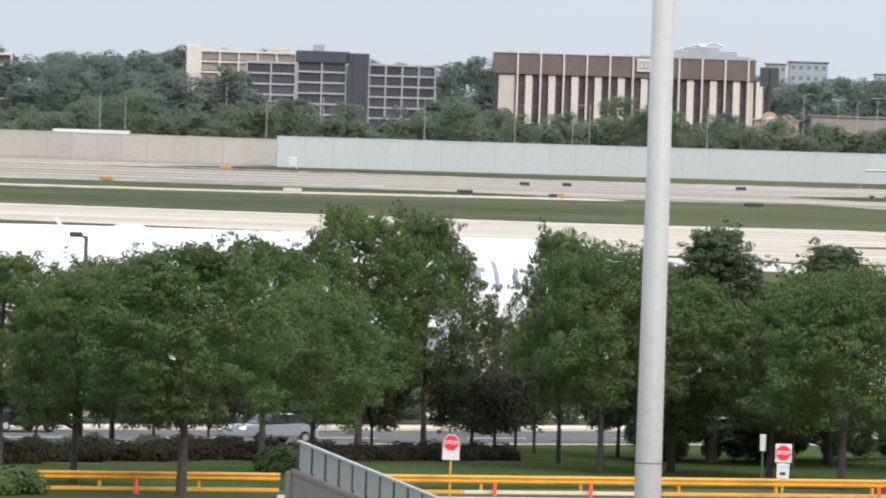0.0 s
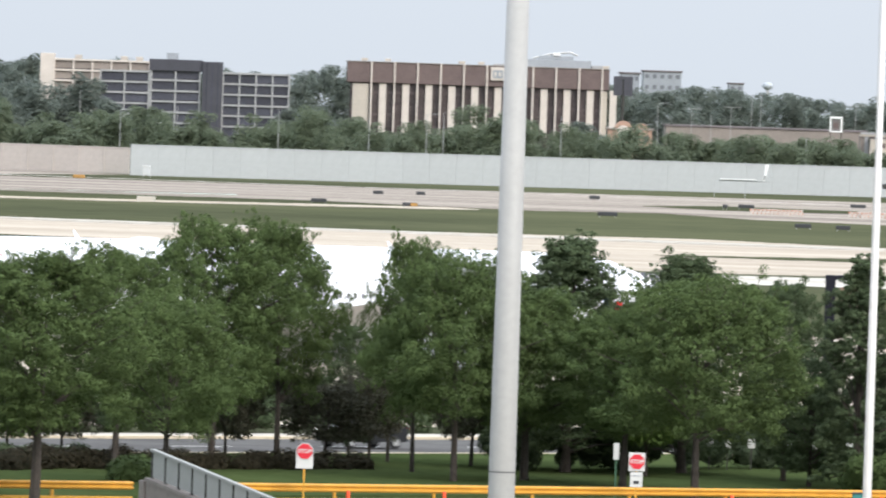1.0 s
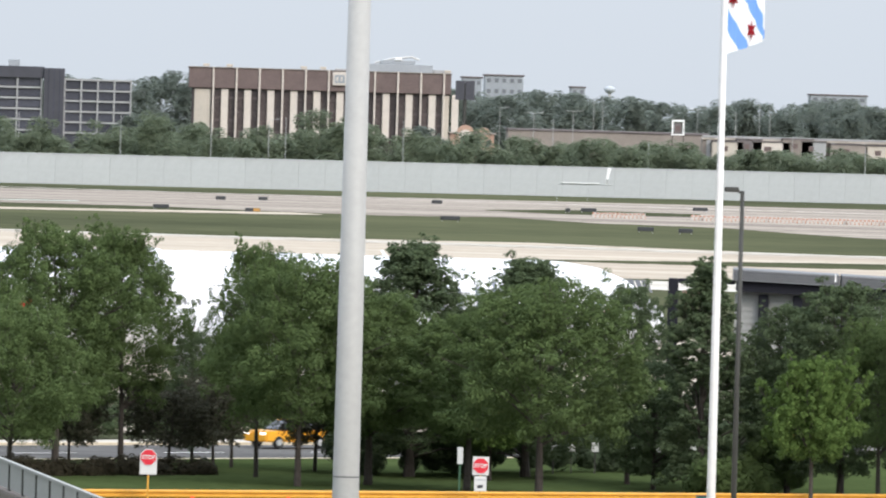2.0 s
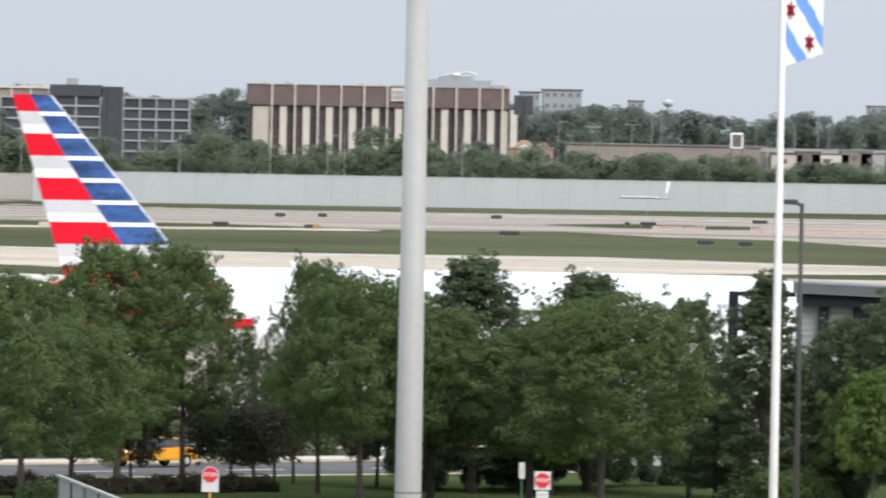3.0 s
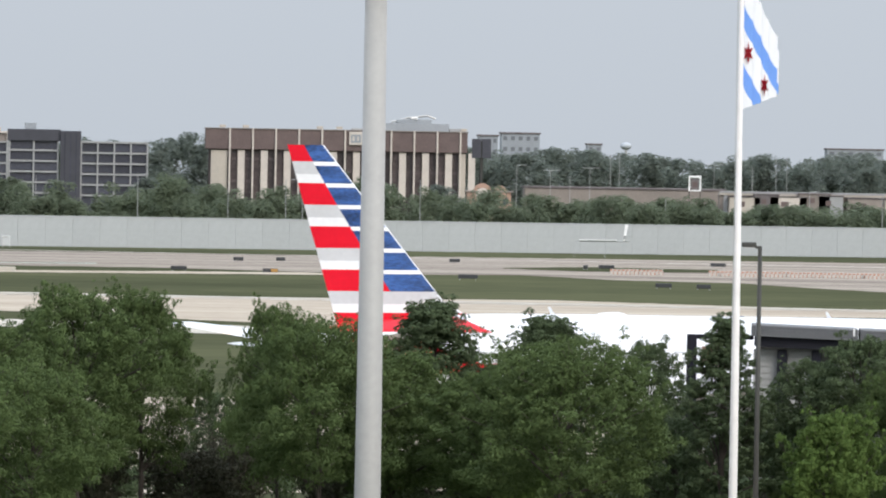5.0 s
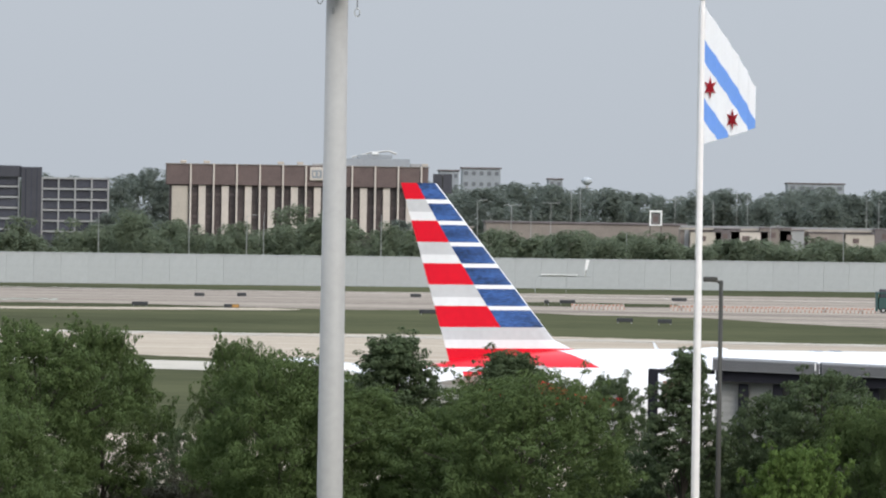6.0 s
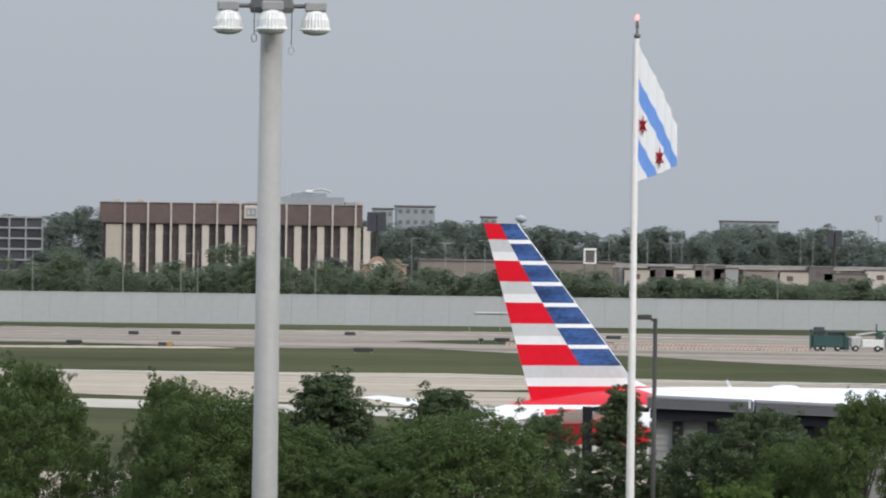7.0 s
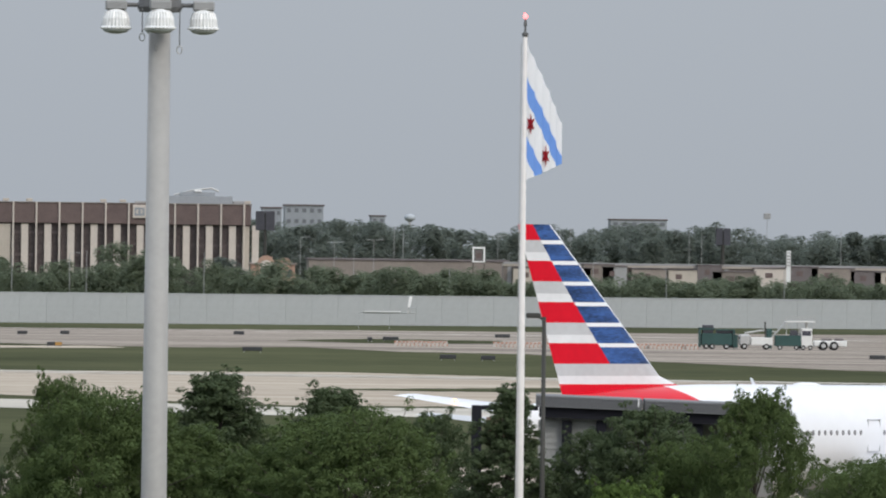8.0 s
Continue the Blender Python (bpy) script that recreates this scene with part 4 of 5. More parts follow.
part("arch", lathe([(1.5, -0.45), (1.5, -0.3)], 20, "y"), CREAM, h, "pale arch panel").matrix_basis = pose(3.6, 0, 10.8)
part("gable", lathe([(1.7, -0.3), (1.7, 0.4)], 20, "y"), SALMON, h).matrix_basis = pose(7.9, 0, 11.2)
part("roof", box(-0.4, 11, -0.4, 9.4, 11.2, 11.6, 0.08), TAN, h)
for x in (6.2, 8.6):
    part("window", box(x, x + 1.2, -0.1, 0, 8.4, 10.0), DARKGLASS, h)


def billboard(u, d, v_top, v_low, width_u, panels):
    s = d / K
    b = thing("billboard", "dark billboard panels on a steel mast", "billboard", **place(u, d))
    top, low = 18 - v_top * s, 18 - v_low * s
    w = width_u * s
    for i in range(panels):
        part("panel", box(i * (w / panels) + 0.15, (i + 1) * (w / panels) - 0.15, -0.25, 0.25, low, top, 0.05), DARKPANEL, b)
    part("mast", tube([(w / 2, 0.4, 0), (w / 2, 0.4, top - 0.5)], 0.45, 10), DARKPOLE, b)


billboard(559, 2520, -44, -10, 36, 2)
billboard(1376, 2520, -24, 6, 28, 2)
s = thing("pylon_sign", "white framed roadside sign with red panel", "sign", **place(945, 2400))
part("frame", add_box(add_box(add_box(box(0, 0.4, -0.2, 0.2, 12.7, 15.8), 2.6, 3.0, -0.2, 0.2, 12.7, 15.8), 0, 3.0, -0.22, 0.22, 15.6, 16.1), 0, 3.0, -0.22, 0.22, 12.4, 12.7), WHITEPAINT, s)
for x in (0.1, 2.7):
    part("leg", box(x, x + 0.2, -0.1, 0.1, 0, 12.4), DARKPOLE, s)
part("panel", box(0.6, 2.4, -0.15, 0.15, 12.8, 15.3), FLATROOF, s)
part("red_bar", box(0.9, 2.1, -0.2, -0.15, 13.4, 14.6), BROWN, s)
w = thing("water_tower", "pale water tower on the far horizon", "tower", **place(833, 3900))
# distance haze is toned into the bowl's greyed colour
part("bowl", lathe([(0.6, 24.2), (1.9, 25.0), (2.2, 25.8), (1.9, 26.6), (0.4, 27.2)], 18), mat("pale tower paint", (0.42, 0.45, 0.48), 0.6, vary=0.06, scale=0.3), w, smooth=True)
part("stem", tube([(0, 0, 0), (0, 0, 24.2)], 0.5, 10), STEEL, w)
w = thing("beacon_tower", "slim white tower with stacked platforms", "tower", **place(1507, 2430))
part("shaft", box(-0.5, 0.5, -0.5, 0.5, 0, 16.0, 0.05), WHITEPAINT, w)
for k in range(5):
    part("platform", box(-0.75, 0.75, -0.75, 0.75, 12.4 + 0.75 * k, 12.6 + 0.75 * k), GREYPANEL, w)
for u, d, v, arm in ((-605, 2180, 40, 0), (-560, 2190, 45, 0), (-382, 2300, 12, 0), (-310, 2200, 45, 1), (-210, 2250, 35, 0), (-30, 2200, 30, 1), (130, 2210, 42, 0), (232, 2200, 35, 1), (262, 2260, 30, 0), (470, 2230, 30, 0),
                     (640, 2420, 2, 1), (700, 2400, 10, 2), (735, 2350, 18, 0), (770, 2400, 5, 2), (806, 2700, -20, 0), (822, 2700, -22, 0), (1058, 2450, -2, 0), (1100, 2700, -20, 0), (1119, 2700, -20, 0),
                     (1160, 2300, 40, 1), (1330, 2600, -14, 0), (1352, 2600, -14, 0), (1468, 3100, -54, 3), (1600, 2600, -22, 0), (1290, 2250, 40, 0), (905, 2250, 55, 0), (1500, 2220, 50, 0), (990, 2600, -5, 2)):
    p = thing("street_lamp", "slim grey pole rising over the trees", "lamp post", group="far poles", **place(u, d))
    top = 18 - v * d / K
    part("pole", tube([(0, 0, 0), (0, 0, top)], [0.1, 0.065], 8), GREYPANEL, p)
    if arm in (1, 2):
        part("arm", tube([(0, 0, top), (1.8, 0, top + 0.2)], 0.055, 6), STEEL, p)
        part("lamp_head", box(1.5, 2.3, -0.15, 0.15, top + 0.08, top + 0.26, 0.04), GREYPANEL, p)
    if arm == 2:
        part("arm", tube([(0, 0, top), (-1.8, 0, top + 0.2)], 0.055, 6), STEEL, p)
    if arm == 3:
        part("platform", box(-1, 1, -1, 1, top - 2.2, top - 0.4, 0.1), GREYPANEL, p)


# ---- airfield signs, barricades and ground vehicles ----
SIGNBLACK = mat("black sign box", (0.04, 0.042, 0.045), 0.5, vary=0.15, scale=1)
SIGNAMBER = mat("amber sign face", (0.36, 0.2, 0.055), 0.6, vary=0.15, scale=1)
for u, v, w, face in ((207, 201, 3.0, 1), (45, 199, 3.2, 0), (557, 206, 3.8, 0), (802, 184, 3.4, 0), (-380, 170, 2.8, 2), (-590, 196, 2.8, 2), (225, 180, 2.0, 0), (533, 177, 2.4, 0),
                      (765, 185, 1.0, 0), (904, 216, 3.0, 0), (975, 217, 2.6, 0), (150, 181, 2.2, 0), (1668, 208, 3.2, 0), (-260, 206, 3.6, 3), (1000, 177, 3.4, 0)):
    x, y = ground_at(u, v)
    m = (SIGNBLACK, SIGNBLACK, SIGNAMBER, PALE)[face]
    sg = thing("airfield_sign", ("black", "black and amber", "amber", "pale grey")[face] + " low airfield sign box on short legs", "sign", x, y, 0.02, group="airfield signs")
    part("cabinet", box(-w * 0.4, w * 0.4, -0.2, 0.2, 0.2, 0.82, 0.05), m, sg)
    if face == 1:
        part("face", box(0.1, w * 0.4 - 0.05, -0.23, -0.2, 0.26, 0.76), SIGNAMBER, sg, "amber face")
    for k in (-1, 1):
        part("leg", box(k * w * 0.33 - 0.06, k * w * 0.33 + 0.06, -0.06, 0.06, 0, 0.2), STEEL, sg)
BARRW = mat("white barricade", (0.5, 0.46, 0.42), 0.6, vary=0.1, scale=2)
BARRO = mat("faded orange barricade", (0.45, 0.2, 0.13), 0.6, vary=0.15, scale=2)
first = None
for i in range(74):
    u = 812 + i * 7.3
    if 905 < u < 985:
        continue
    x, y = ground_at(u, 192.0 + 0.4 * math.sin(i))
    if first is None:
        first = thing("barricade", "low white and orange airfield barricade", "barricade", x, y, 0.02, group="row of barricades")
        part("foot", box(-0.3, 0.3, -0.2, 0.2, 0, 0.9, 0.04), BARRW, first)
        part("bar", box(-0.31, 0.05, -0.22, 0.22, 0.62, 0.86), BARRO, first)
        part("foot", box(0.2, 0.3, -0.21, 0.21, 0.0, 0.5), BARRO, first)
    else:
        copy_thing(first, pose(x, y, 0.02))
TEAL = mat("dark green container", (0.03, 0.075, 0.07), 0.55, vary=0.15, scale=0.6)
VEHWHITE = mat("white vehicle paint", (0.72, 0.72, 0.7), 0.4, vary=0.06, scale=0.8)


def wheel(parent, x, y, r, w=0.25):
    t = part("wheel", lathe([(r * 0.5, -w / 2), (r * 0.92, -w / 2), (r, -w / 3), (r, w / 3), (r * 0.92, w / 2), (r * 0.5, w / 2)], 16, "y"), TYRE, parent)
    t.matrix_basis = pose(x, y, r)
    part("rim", lathe([(r * 0.2, -w / 2 - 0.02), (r * 0.52, -w / 2 - 0.02), (r * 0.52, w / 2 + 0.02), (r * 0.2, w / 2 + 0.02)], 12, "y"), STEEL, t)
    return t


def at_vehicles(u):
    x, y = ground_at(u, 190.5)
    return dict(x=x, y=y, z=0.03)


v = thing("dump_trailer", "dark green trailer with steel frame", "trailer", **at_vehicles(1349))
part("bed", box(0.4, 5.6, -1.1, 1.1, 0.6, 2.6, 0.08), TEAL, v)
part("load", add_box(box(0.6, 2.4, -0.9, 0.9, 2.6, 4.0, 0.1), 2.9, 5.3, -0.9, 0.9, 2.6, 3.2, 0.1), DARKPANEL, v, "dark load")
part("frame", add_box(add_box(add_box(box(0, 0.25, -1.2, 1.2, 0.3, 3.6), 5.7, 5.95, -1.2, 1.2, 0.3, 3.3), 0, 2.6, -1.15, 1.15, 3.2, 3.5), 2.9, 5.9, -1.15, 1.15, 3.1, 3.3), TEAL, v)
for x in (1.2, 2.2, 4.6):
    wheel(v, x, -1.0, 0.45)
    wheel(v, x, 1.0, 0.45)
v = thing("flat_trailer", "low rusty flatbed trailer", "trailer", **at_vehicles(1308))
part("deck", box(0, 3.6, -1, 1, 0.3, 0.6, 0.04), TAN, v)
for x in (0.8, 2.8):
    wheel(v, x, -0.9, 0.3)
v = thing("utility_truck", "grey utility truck with folded boom", "truck", **at_vehicles(1420))
part("cab", box(0, 1.9, -1.05, 1.05, 0.6, 2.5, 0.25), STEEL, v)
part("windscreen", box(-0.03, 0.5, -0.9, 0.9, 1.6, 2.3, 0.1), DARKGLASS, v)
part("body", box(2.0, 5.6, -1.1, 1.1, 0.7, 2.0, 0.08), VEHWHITE, v)
part("boom", tube([(1.0, 0, 2.7), (4.0, 0, 3.2), (6.2, 0, 3.0)], [0.18, 0.15, 0.12], 8), STEEL, v)
part("exhaust", tube([(4.4, -0.6, 2.0), (4.4, -0.6, 4.6)], 0.12, 8), DARKPOLE, v)
for x in (0.9, 4.6):
    wheel(v, x, -1.0, 0.5)
    wheel(v, x, 1.0, 0.5)
v = thing("cargo_dolly", "dark green cargo dolly", "trailer", **at_vehicles(1484))
part("bed", box(0, 4.4, -1.1, 1.1, 0.6, 2.4, 0.08), TEAL, v)
part("crate", box(2.6, 3.8, -0.8, 0.8, 2.4, 3.3, 0.05), DARKPANEL, v)
for x in (0.8, 3.6):
    wheel(v, x, -1.0, 0.4)
for u, w, h2, mt, lab in ((1408, 1.0, 3.2, DARKPANEL, "dark generator box on skids"), (1414, 0.8, 2.4, TEAL, "green tool box on skids"), (1474, 0.9, 3.5, TEAL, "tall green cabinet on skids"), (1526, 0.8, 2.9, DARKPANEL, "dark cabinet on skids")):
    q = thing("equipment_box", lab, "box", group="ground equipment", **at_vehicles(u))
    part("body", box(-w / 2, w / 2, -0.7, 0.7, 0.25, h2, 0.06), mt, q)
    for k in (-1, 1):
        part("skid", box(k * w * 0.35 - 0.08, k * w * 0.35 + 0.08, -0.8, 0.8, 0, 0.25), STEEL, q)

def sloped_stair():
    """Two stringers and treads that climb to the platform."""
    bm = bmesh.new()
    for y in (-0.7, 0.62):
        add_tube(bm, [(-6.0, y, 0.9), (-2.5, y, 4.6)], 0.09, 4)
    for i in range(12):
        f = i / 12
        add_box(bm, -6.0 + 3.5 * f, -5.72 + 3.5 * f, -0.7, 0.7, 0.9 + 3.7 * f, 0.96 + 3.7 * f)
    return bm


v = thing("stair_truck", "white stair truck with raised platform", "truck", **at_vehicles(1530))
part("cab", box(0, 1.9, -1, 1, 0.5, 3.6, 0.12), VEHWHITE, v)
part("window", box(0.2, 1.7, -1.04, -1.0, 2.4, 3.2), DARKGLASS, v)
part("platform", box(-2.6, 2.4, -0.9, 0.9, 4.6, 4.85, 0.05), VEHWHITE, v)
for x in (-2.5, -0.4, 2.1):
    part("strut", box(x, x + 0.14, -0.85, -0.7, 1.9 if x < 0 else 3.6, 4.6), STEEL, v)
part("stair", sloped_stair(), STEEL, v, "grey boarding stair")
part("railing", add_box(add_box(add_box(box(-2.6, 2.4, -0.9, -0.84, 5.45, 5.55), -2.6, -2.5, -0.9, -0.84, 4.85, 5.45), 2.3, 2.4, -0.9, -0.84, 4.85, 5.45), -0.3, -0.2, -0.9, -0.84, 4.85, 5.45), STEEL, v)
part("post", tube([(1.0, 0, 3.6), (1.0, 0, 4.6)], 0.2, 8), STEEL, v)
for x in (0.4, 1.6):
    wheel(v, x, -0.95, 0.4)
v = thing("tow_tractor", "white low aircraft tow tractor", "tractor", **at_vehicles(1553))
part("body", box(0, 5.6, -1.2, 1.2, 0.6, 1.6, 0.15), VEHWHITE, v)
part("deck", add_box(box(1.4, 3.0, -1.0, 1.0, 1.6, 1.95, 0.05), 3.6, 5.0, -1.0, 1.0, 1.6, 2.0, 0.05), FLATROOF, v)
for x in (1.6, 3.4):
    wheel(v, x, -1.15, 0.75, 0.4)
    wheel(v, x, 1.15, 0.75, 0.4)

# small parked jet, body as pale as the barrier behind it
SIGNPALE = mat("pale grey paint", (0.56, 0.57, 0.57), 0.5, vary=0.05, scale=0.5)
j = thing("parked_jet", "small pale grey jet parked before the barrier", "airplane", east(690, 1975), 1975, 0.02)
part("fuselage", lathe([(0.04, 6.4), (0.1, 7.2), (0.13, 9.0), (0.13, 13), (0.12, 15), (0.08, 16.6), (0.03, 17.2)], 18, "x"), WALL_GREY, j, smooth=True).matrix_basis = pose(0, 0, 3.3)
bm = bmesh.new()
for yy in (-0.12, 0.12):
    bm.faces.new([bm.verts.new(p) for p in ((15.5, yy, 3.4), (15.8, yy, 3.4), (16.5, yy, 6.6), (15.8, yy, 6.6))])
bmesh.ops.bridge_loops(bm, edges=bm.edges[:])
part("fin", bm, WHITEPAINT, j, "white tail fin")
part("stabilizer", box(15.6, 17.4, -1, 1, 4.36, 4.44, 0.03), WALL_GREY, j)
part("wing", box(7.0, 14.2, -0.5, 0.5, 3.44, 3.62, 0.02), WHITEPAINT, j, "white wing edge")
for x in (6, 12):
    part("gear_leg", tube([(x, 0, 0), (x, 0, 3.2)], 0.035, 8), WALL_GREY, j)
c = thing("guard_cabin", "small white cabin before the barrier", "cabin", east(-268, 1985), 1985, 0.02)
part("wall", box(0, 1.5, 0, 1.5, 0.4, 2.1, 0.05), SIGNPALE, c)
part("roof", box(-0.1, 1.6, -0.1, 1.6, 2.1, 2.25, 0.04), WHITEPAINT, c)
for x in (0.05, 1.45):
    part("leg", box(x, x + 0.2, 0, 0.2, 0, 0.4), STEEL, c)

q = thing("storage_shed", "long low shed with a white roof behind the barrier", "shed", east(-686, 2108), 2108, 0)
part("wall", box(0, 15.4, 0, 6, 0, 5.0), LIMESTONE, q)
part("roof", box(-0.2, 15.7, -0.2, 6.2, 5.0, 5.62, 0.05), SIGNPALE, q, "white metal roof")

# ---- terminal shed between road and taxiway ----
SIDING = mat("grey ribbed siding", (0.30, 0.30, 0.29), 0.6, vary=0.1, scale=1.0)
FASCIA = mat("grey metal fascia", (0.15, 0.152, 0.16), 0.6, 0.0, vary=0.08, scale=0.8)
NAVY = mat("dark steel frame", (0.014, 0.014, 0.02), 0.6, vary=0.15, scale=1.0, spec=0.15)
d0 = 545.0
s0 = d0 / K
shed = thing("shelter", "dark steel-framed shelter with grey ribbed siding", "shelter", east(947, d0), d0, 0.1, -3.0)
W = 540 * s0
part("portal_post", box(0, 0.55, -0.3, 0.3, 0, 8.95, 0.04), NAVY, shed)
part("portal_beam", box(0.55, 3.6, -0.3, 0.3, 8.7, 8.95, 0.04), NAVY, shed)
part("poster", box(0.8, 1.9, 0.4, 0.5, 7.3, 8.3), SALMON, shed, "small pinkish notice")
for (a, b2) in ((3.2, 8.9), (9.02, W)):
    r = part("roof", box(a, b2, -1.2, 5.0, 8.75, 9.38, 0.03), FASCIA, shed, "grey louvred roof fascia")
    for k in range(4):
        part("louvre", box(a, b2, -1.27, -1.2, 8.78 + 0.155 * k, 8.87 + 0.155 * k), FASCIA, r)
part("soffit", box(3.4, W, -0.9, 4.6, 8.2, 8.74), NAVY, shed, "dark soffit beam")
n = 0
x = 3.6
while x < W - 1.4:
    w = 1.25
    pn = part("siding", box(x, x + w, 0.0, 0.15, 0, 8.2), SIDING, shed)
    if n < 4:
        for k in range(14):
            part("rib", box(x, x + w, -0.05, 0.0, 8.1 - 0.33 * k - 0.16, 8.1 - 0.33 * k), SIDING, pn)
    part("column", box(x + w + 0.02, x + w + 0.55, -0.5, 0.3, 0, 8.2, 0.04), NAVY, shed)
    x += 2.6 if n else 1.85
    n += 1
for o in [c for c in shed.children if c.name.split(".")[0] in ("roof", "soffit")]:
    o.matrix_basis = pose(0, 0, 0.28, 0, 1.8, 0)
part("back_wall", box(3.9, W, 4.5, 4.7, 0, 8.7), SIDING, shed)
part("roof_lamp", box(8.92, 9.0, -1.3, -1.1, 9.0, 9.4), WHITEPAINT, shed)


# ---- high mast ----
def ribbed(profile, sides=48):
    """A turned bell whose wall is folded into fine upright ribs."""
    bm = lathe(profile, sides)
    for v in bm.verts:
        k = round(math.atan2(v.co.y, v.co.x) / (2 * math.pi / sides))
        if k % 2:
            v.co.x *= 0.93
            v.co.y *= 0.93
    return bm


def high_mast():
    d = 206.0
    m = thing("light_mast", "grey tapered light mast with bell luminaires", "light mast", east(386, d), d)
    part("pole", tube([(0, 0, 0), (0, 0, 7.5), (0, 0, 10.4), (0, 0, 22.5)], [0.31, 0.282, 0.27, 0.219], 32), MASTPAINT, m, smooth=True)
    part("joint_band", tube([(0, 0, 10.38), (0, 0, 10.41)], [0.2715, 0.2715], 32), MASTDARK, m)
    part("hatch", box(-0.11, -0.05, -0.235, -0.19, 21.72, 21.86, 0.01), GREYPANEL, m, "small hatch")
    part("head_frame", lathe([(0.1, 22.5), (0.42, 22.52), (0.46, 22.62), (0.42, 22.8), (0.2, 22.95), (0.2, 23.3), (0.05, 23.35)], 24), MASTDARK, m, "dark head frame")
    GLASSB = mat("ribbed lamp glass", (0.80, 0.80, 0.79), 0.2, vary=0.12, scale=9)
    LENS = mat("lamp lens", (0.42, 0.44, 0.42), 0.15, vary=0.1, scale=5)
    for k in (0, 1, 3, 5):
        a = radians(-90 + 60 * k)
        if k in (1, 2, 4, 5):
            a = radians({1: -4, 2: 40, 4: 140, 5: 184}[k])
        r = 0.89 if k not in (2, 4) else 0.8
        if k == 0:
            r = 0.62
        x, y = r * math.cos(a), r * math.sin(a)
        part("arm", tube([(0.3 * math.cos(a), 0.3 * math.sin(a), 22.66), (x, y, 22.66)], 0.045, 8), MASTDARK, m)
        lum = part("ballast", box(x - 0.22, x + 0.22, y - 0.16, y + 0.16, 22.55, 22.75, 0.03), GREYPANEL, m, "grey lamp housing")
        bell = part("bell", ribbed([(0.05, 22.58), (0.15, 22.57), (0.23, 22.5), (0.275, 22.38), (0.29, 22.22), (0.32, 22.2), (0.32, 22.17), (0.29, 22.16)]), GLASSB, lum, "white ribbed bell")
        bell.matrix_basis = pose(x, y, 0)
        ln = part("lens", lathe([(0.285, 22.16), (0.22, 22.1), (0.1, 22.07), (0.02, 22.065)], 24), LENS, lum, "grey glass lens", smooth=True)
        ln.matrix_basis = pose(x, y, 0)
    for x, z in ((-0.36, 22.0), (0.4, 21.75)):
        part("cable", tube([(x, -0.3, 22.6), (x, -0.3, z + 0.1)], 0.012, 6), MASTDARK, m)
        ring = bmesh.new()
        pts = [(x + 0.055 * math.cos(t), -0.3, z + 0.08 * math.sin(t)) for t in np.linspace(0, 6.283, 17)]
        add_tube(ring, pts, 0.012, 6, False)
        part("hook", ring, STEEL, m)
    for x in (-0.3, 0.32):
        part("lightning_rod", tube([(x, 0, 22.6), (x, 0, 23.6)], 0.02, 6), MASTDARK, m)


high_mast()

# ---- flagpole and flag ----
fd = 205.0
fx = east(1034.0, fd)
POLEWHITE = mat("off-white pole paint", (0.70, 0.665, 0.635), 0.5, vary=0.06, scale=0.6)
fp = thing("flagpole", "tall white tapered flagpole with dark finial", "flagpole", fx, fd)
part("pole", tube([(0, 0, 0), (0, 0, 10), (0, 0, 22.1)], [0.1, 0.088, 0.045], 20), POLEWHITE, fp, smooth=True)
part("truck", lathe([(0.05, 22.1), (0.065, 22.13), (0.065, 22.17), (0.025, 22.2), (0.02, 22.3), (0.035, 22.33), (0.03, 22.4), (0.015, 22.46)], 12), MASTDARK, fp, "dark finial")
part("obstruction_lamp", lathe([(0.01, 22.46), (0.04, 22.48), (0.04, 22.54), (0.01, 22.58)], 10), glow_mat("red obstruction lamp", (1.0, 0.12, 0.12), 5.0), fp, "lit red lamp")
part("halyard", tube([(-0.1, -0.06, 1.5), (-0.075, -0.05, 22.0)], 0.008, 5), STEEL, fp)
part("clamp", lathe([(0.105, 7.9), (0.11, 7.92), (0.11, 7.98), (0.105, 8.0)], 16), MASTDARK, fp)

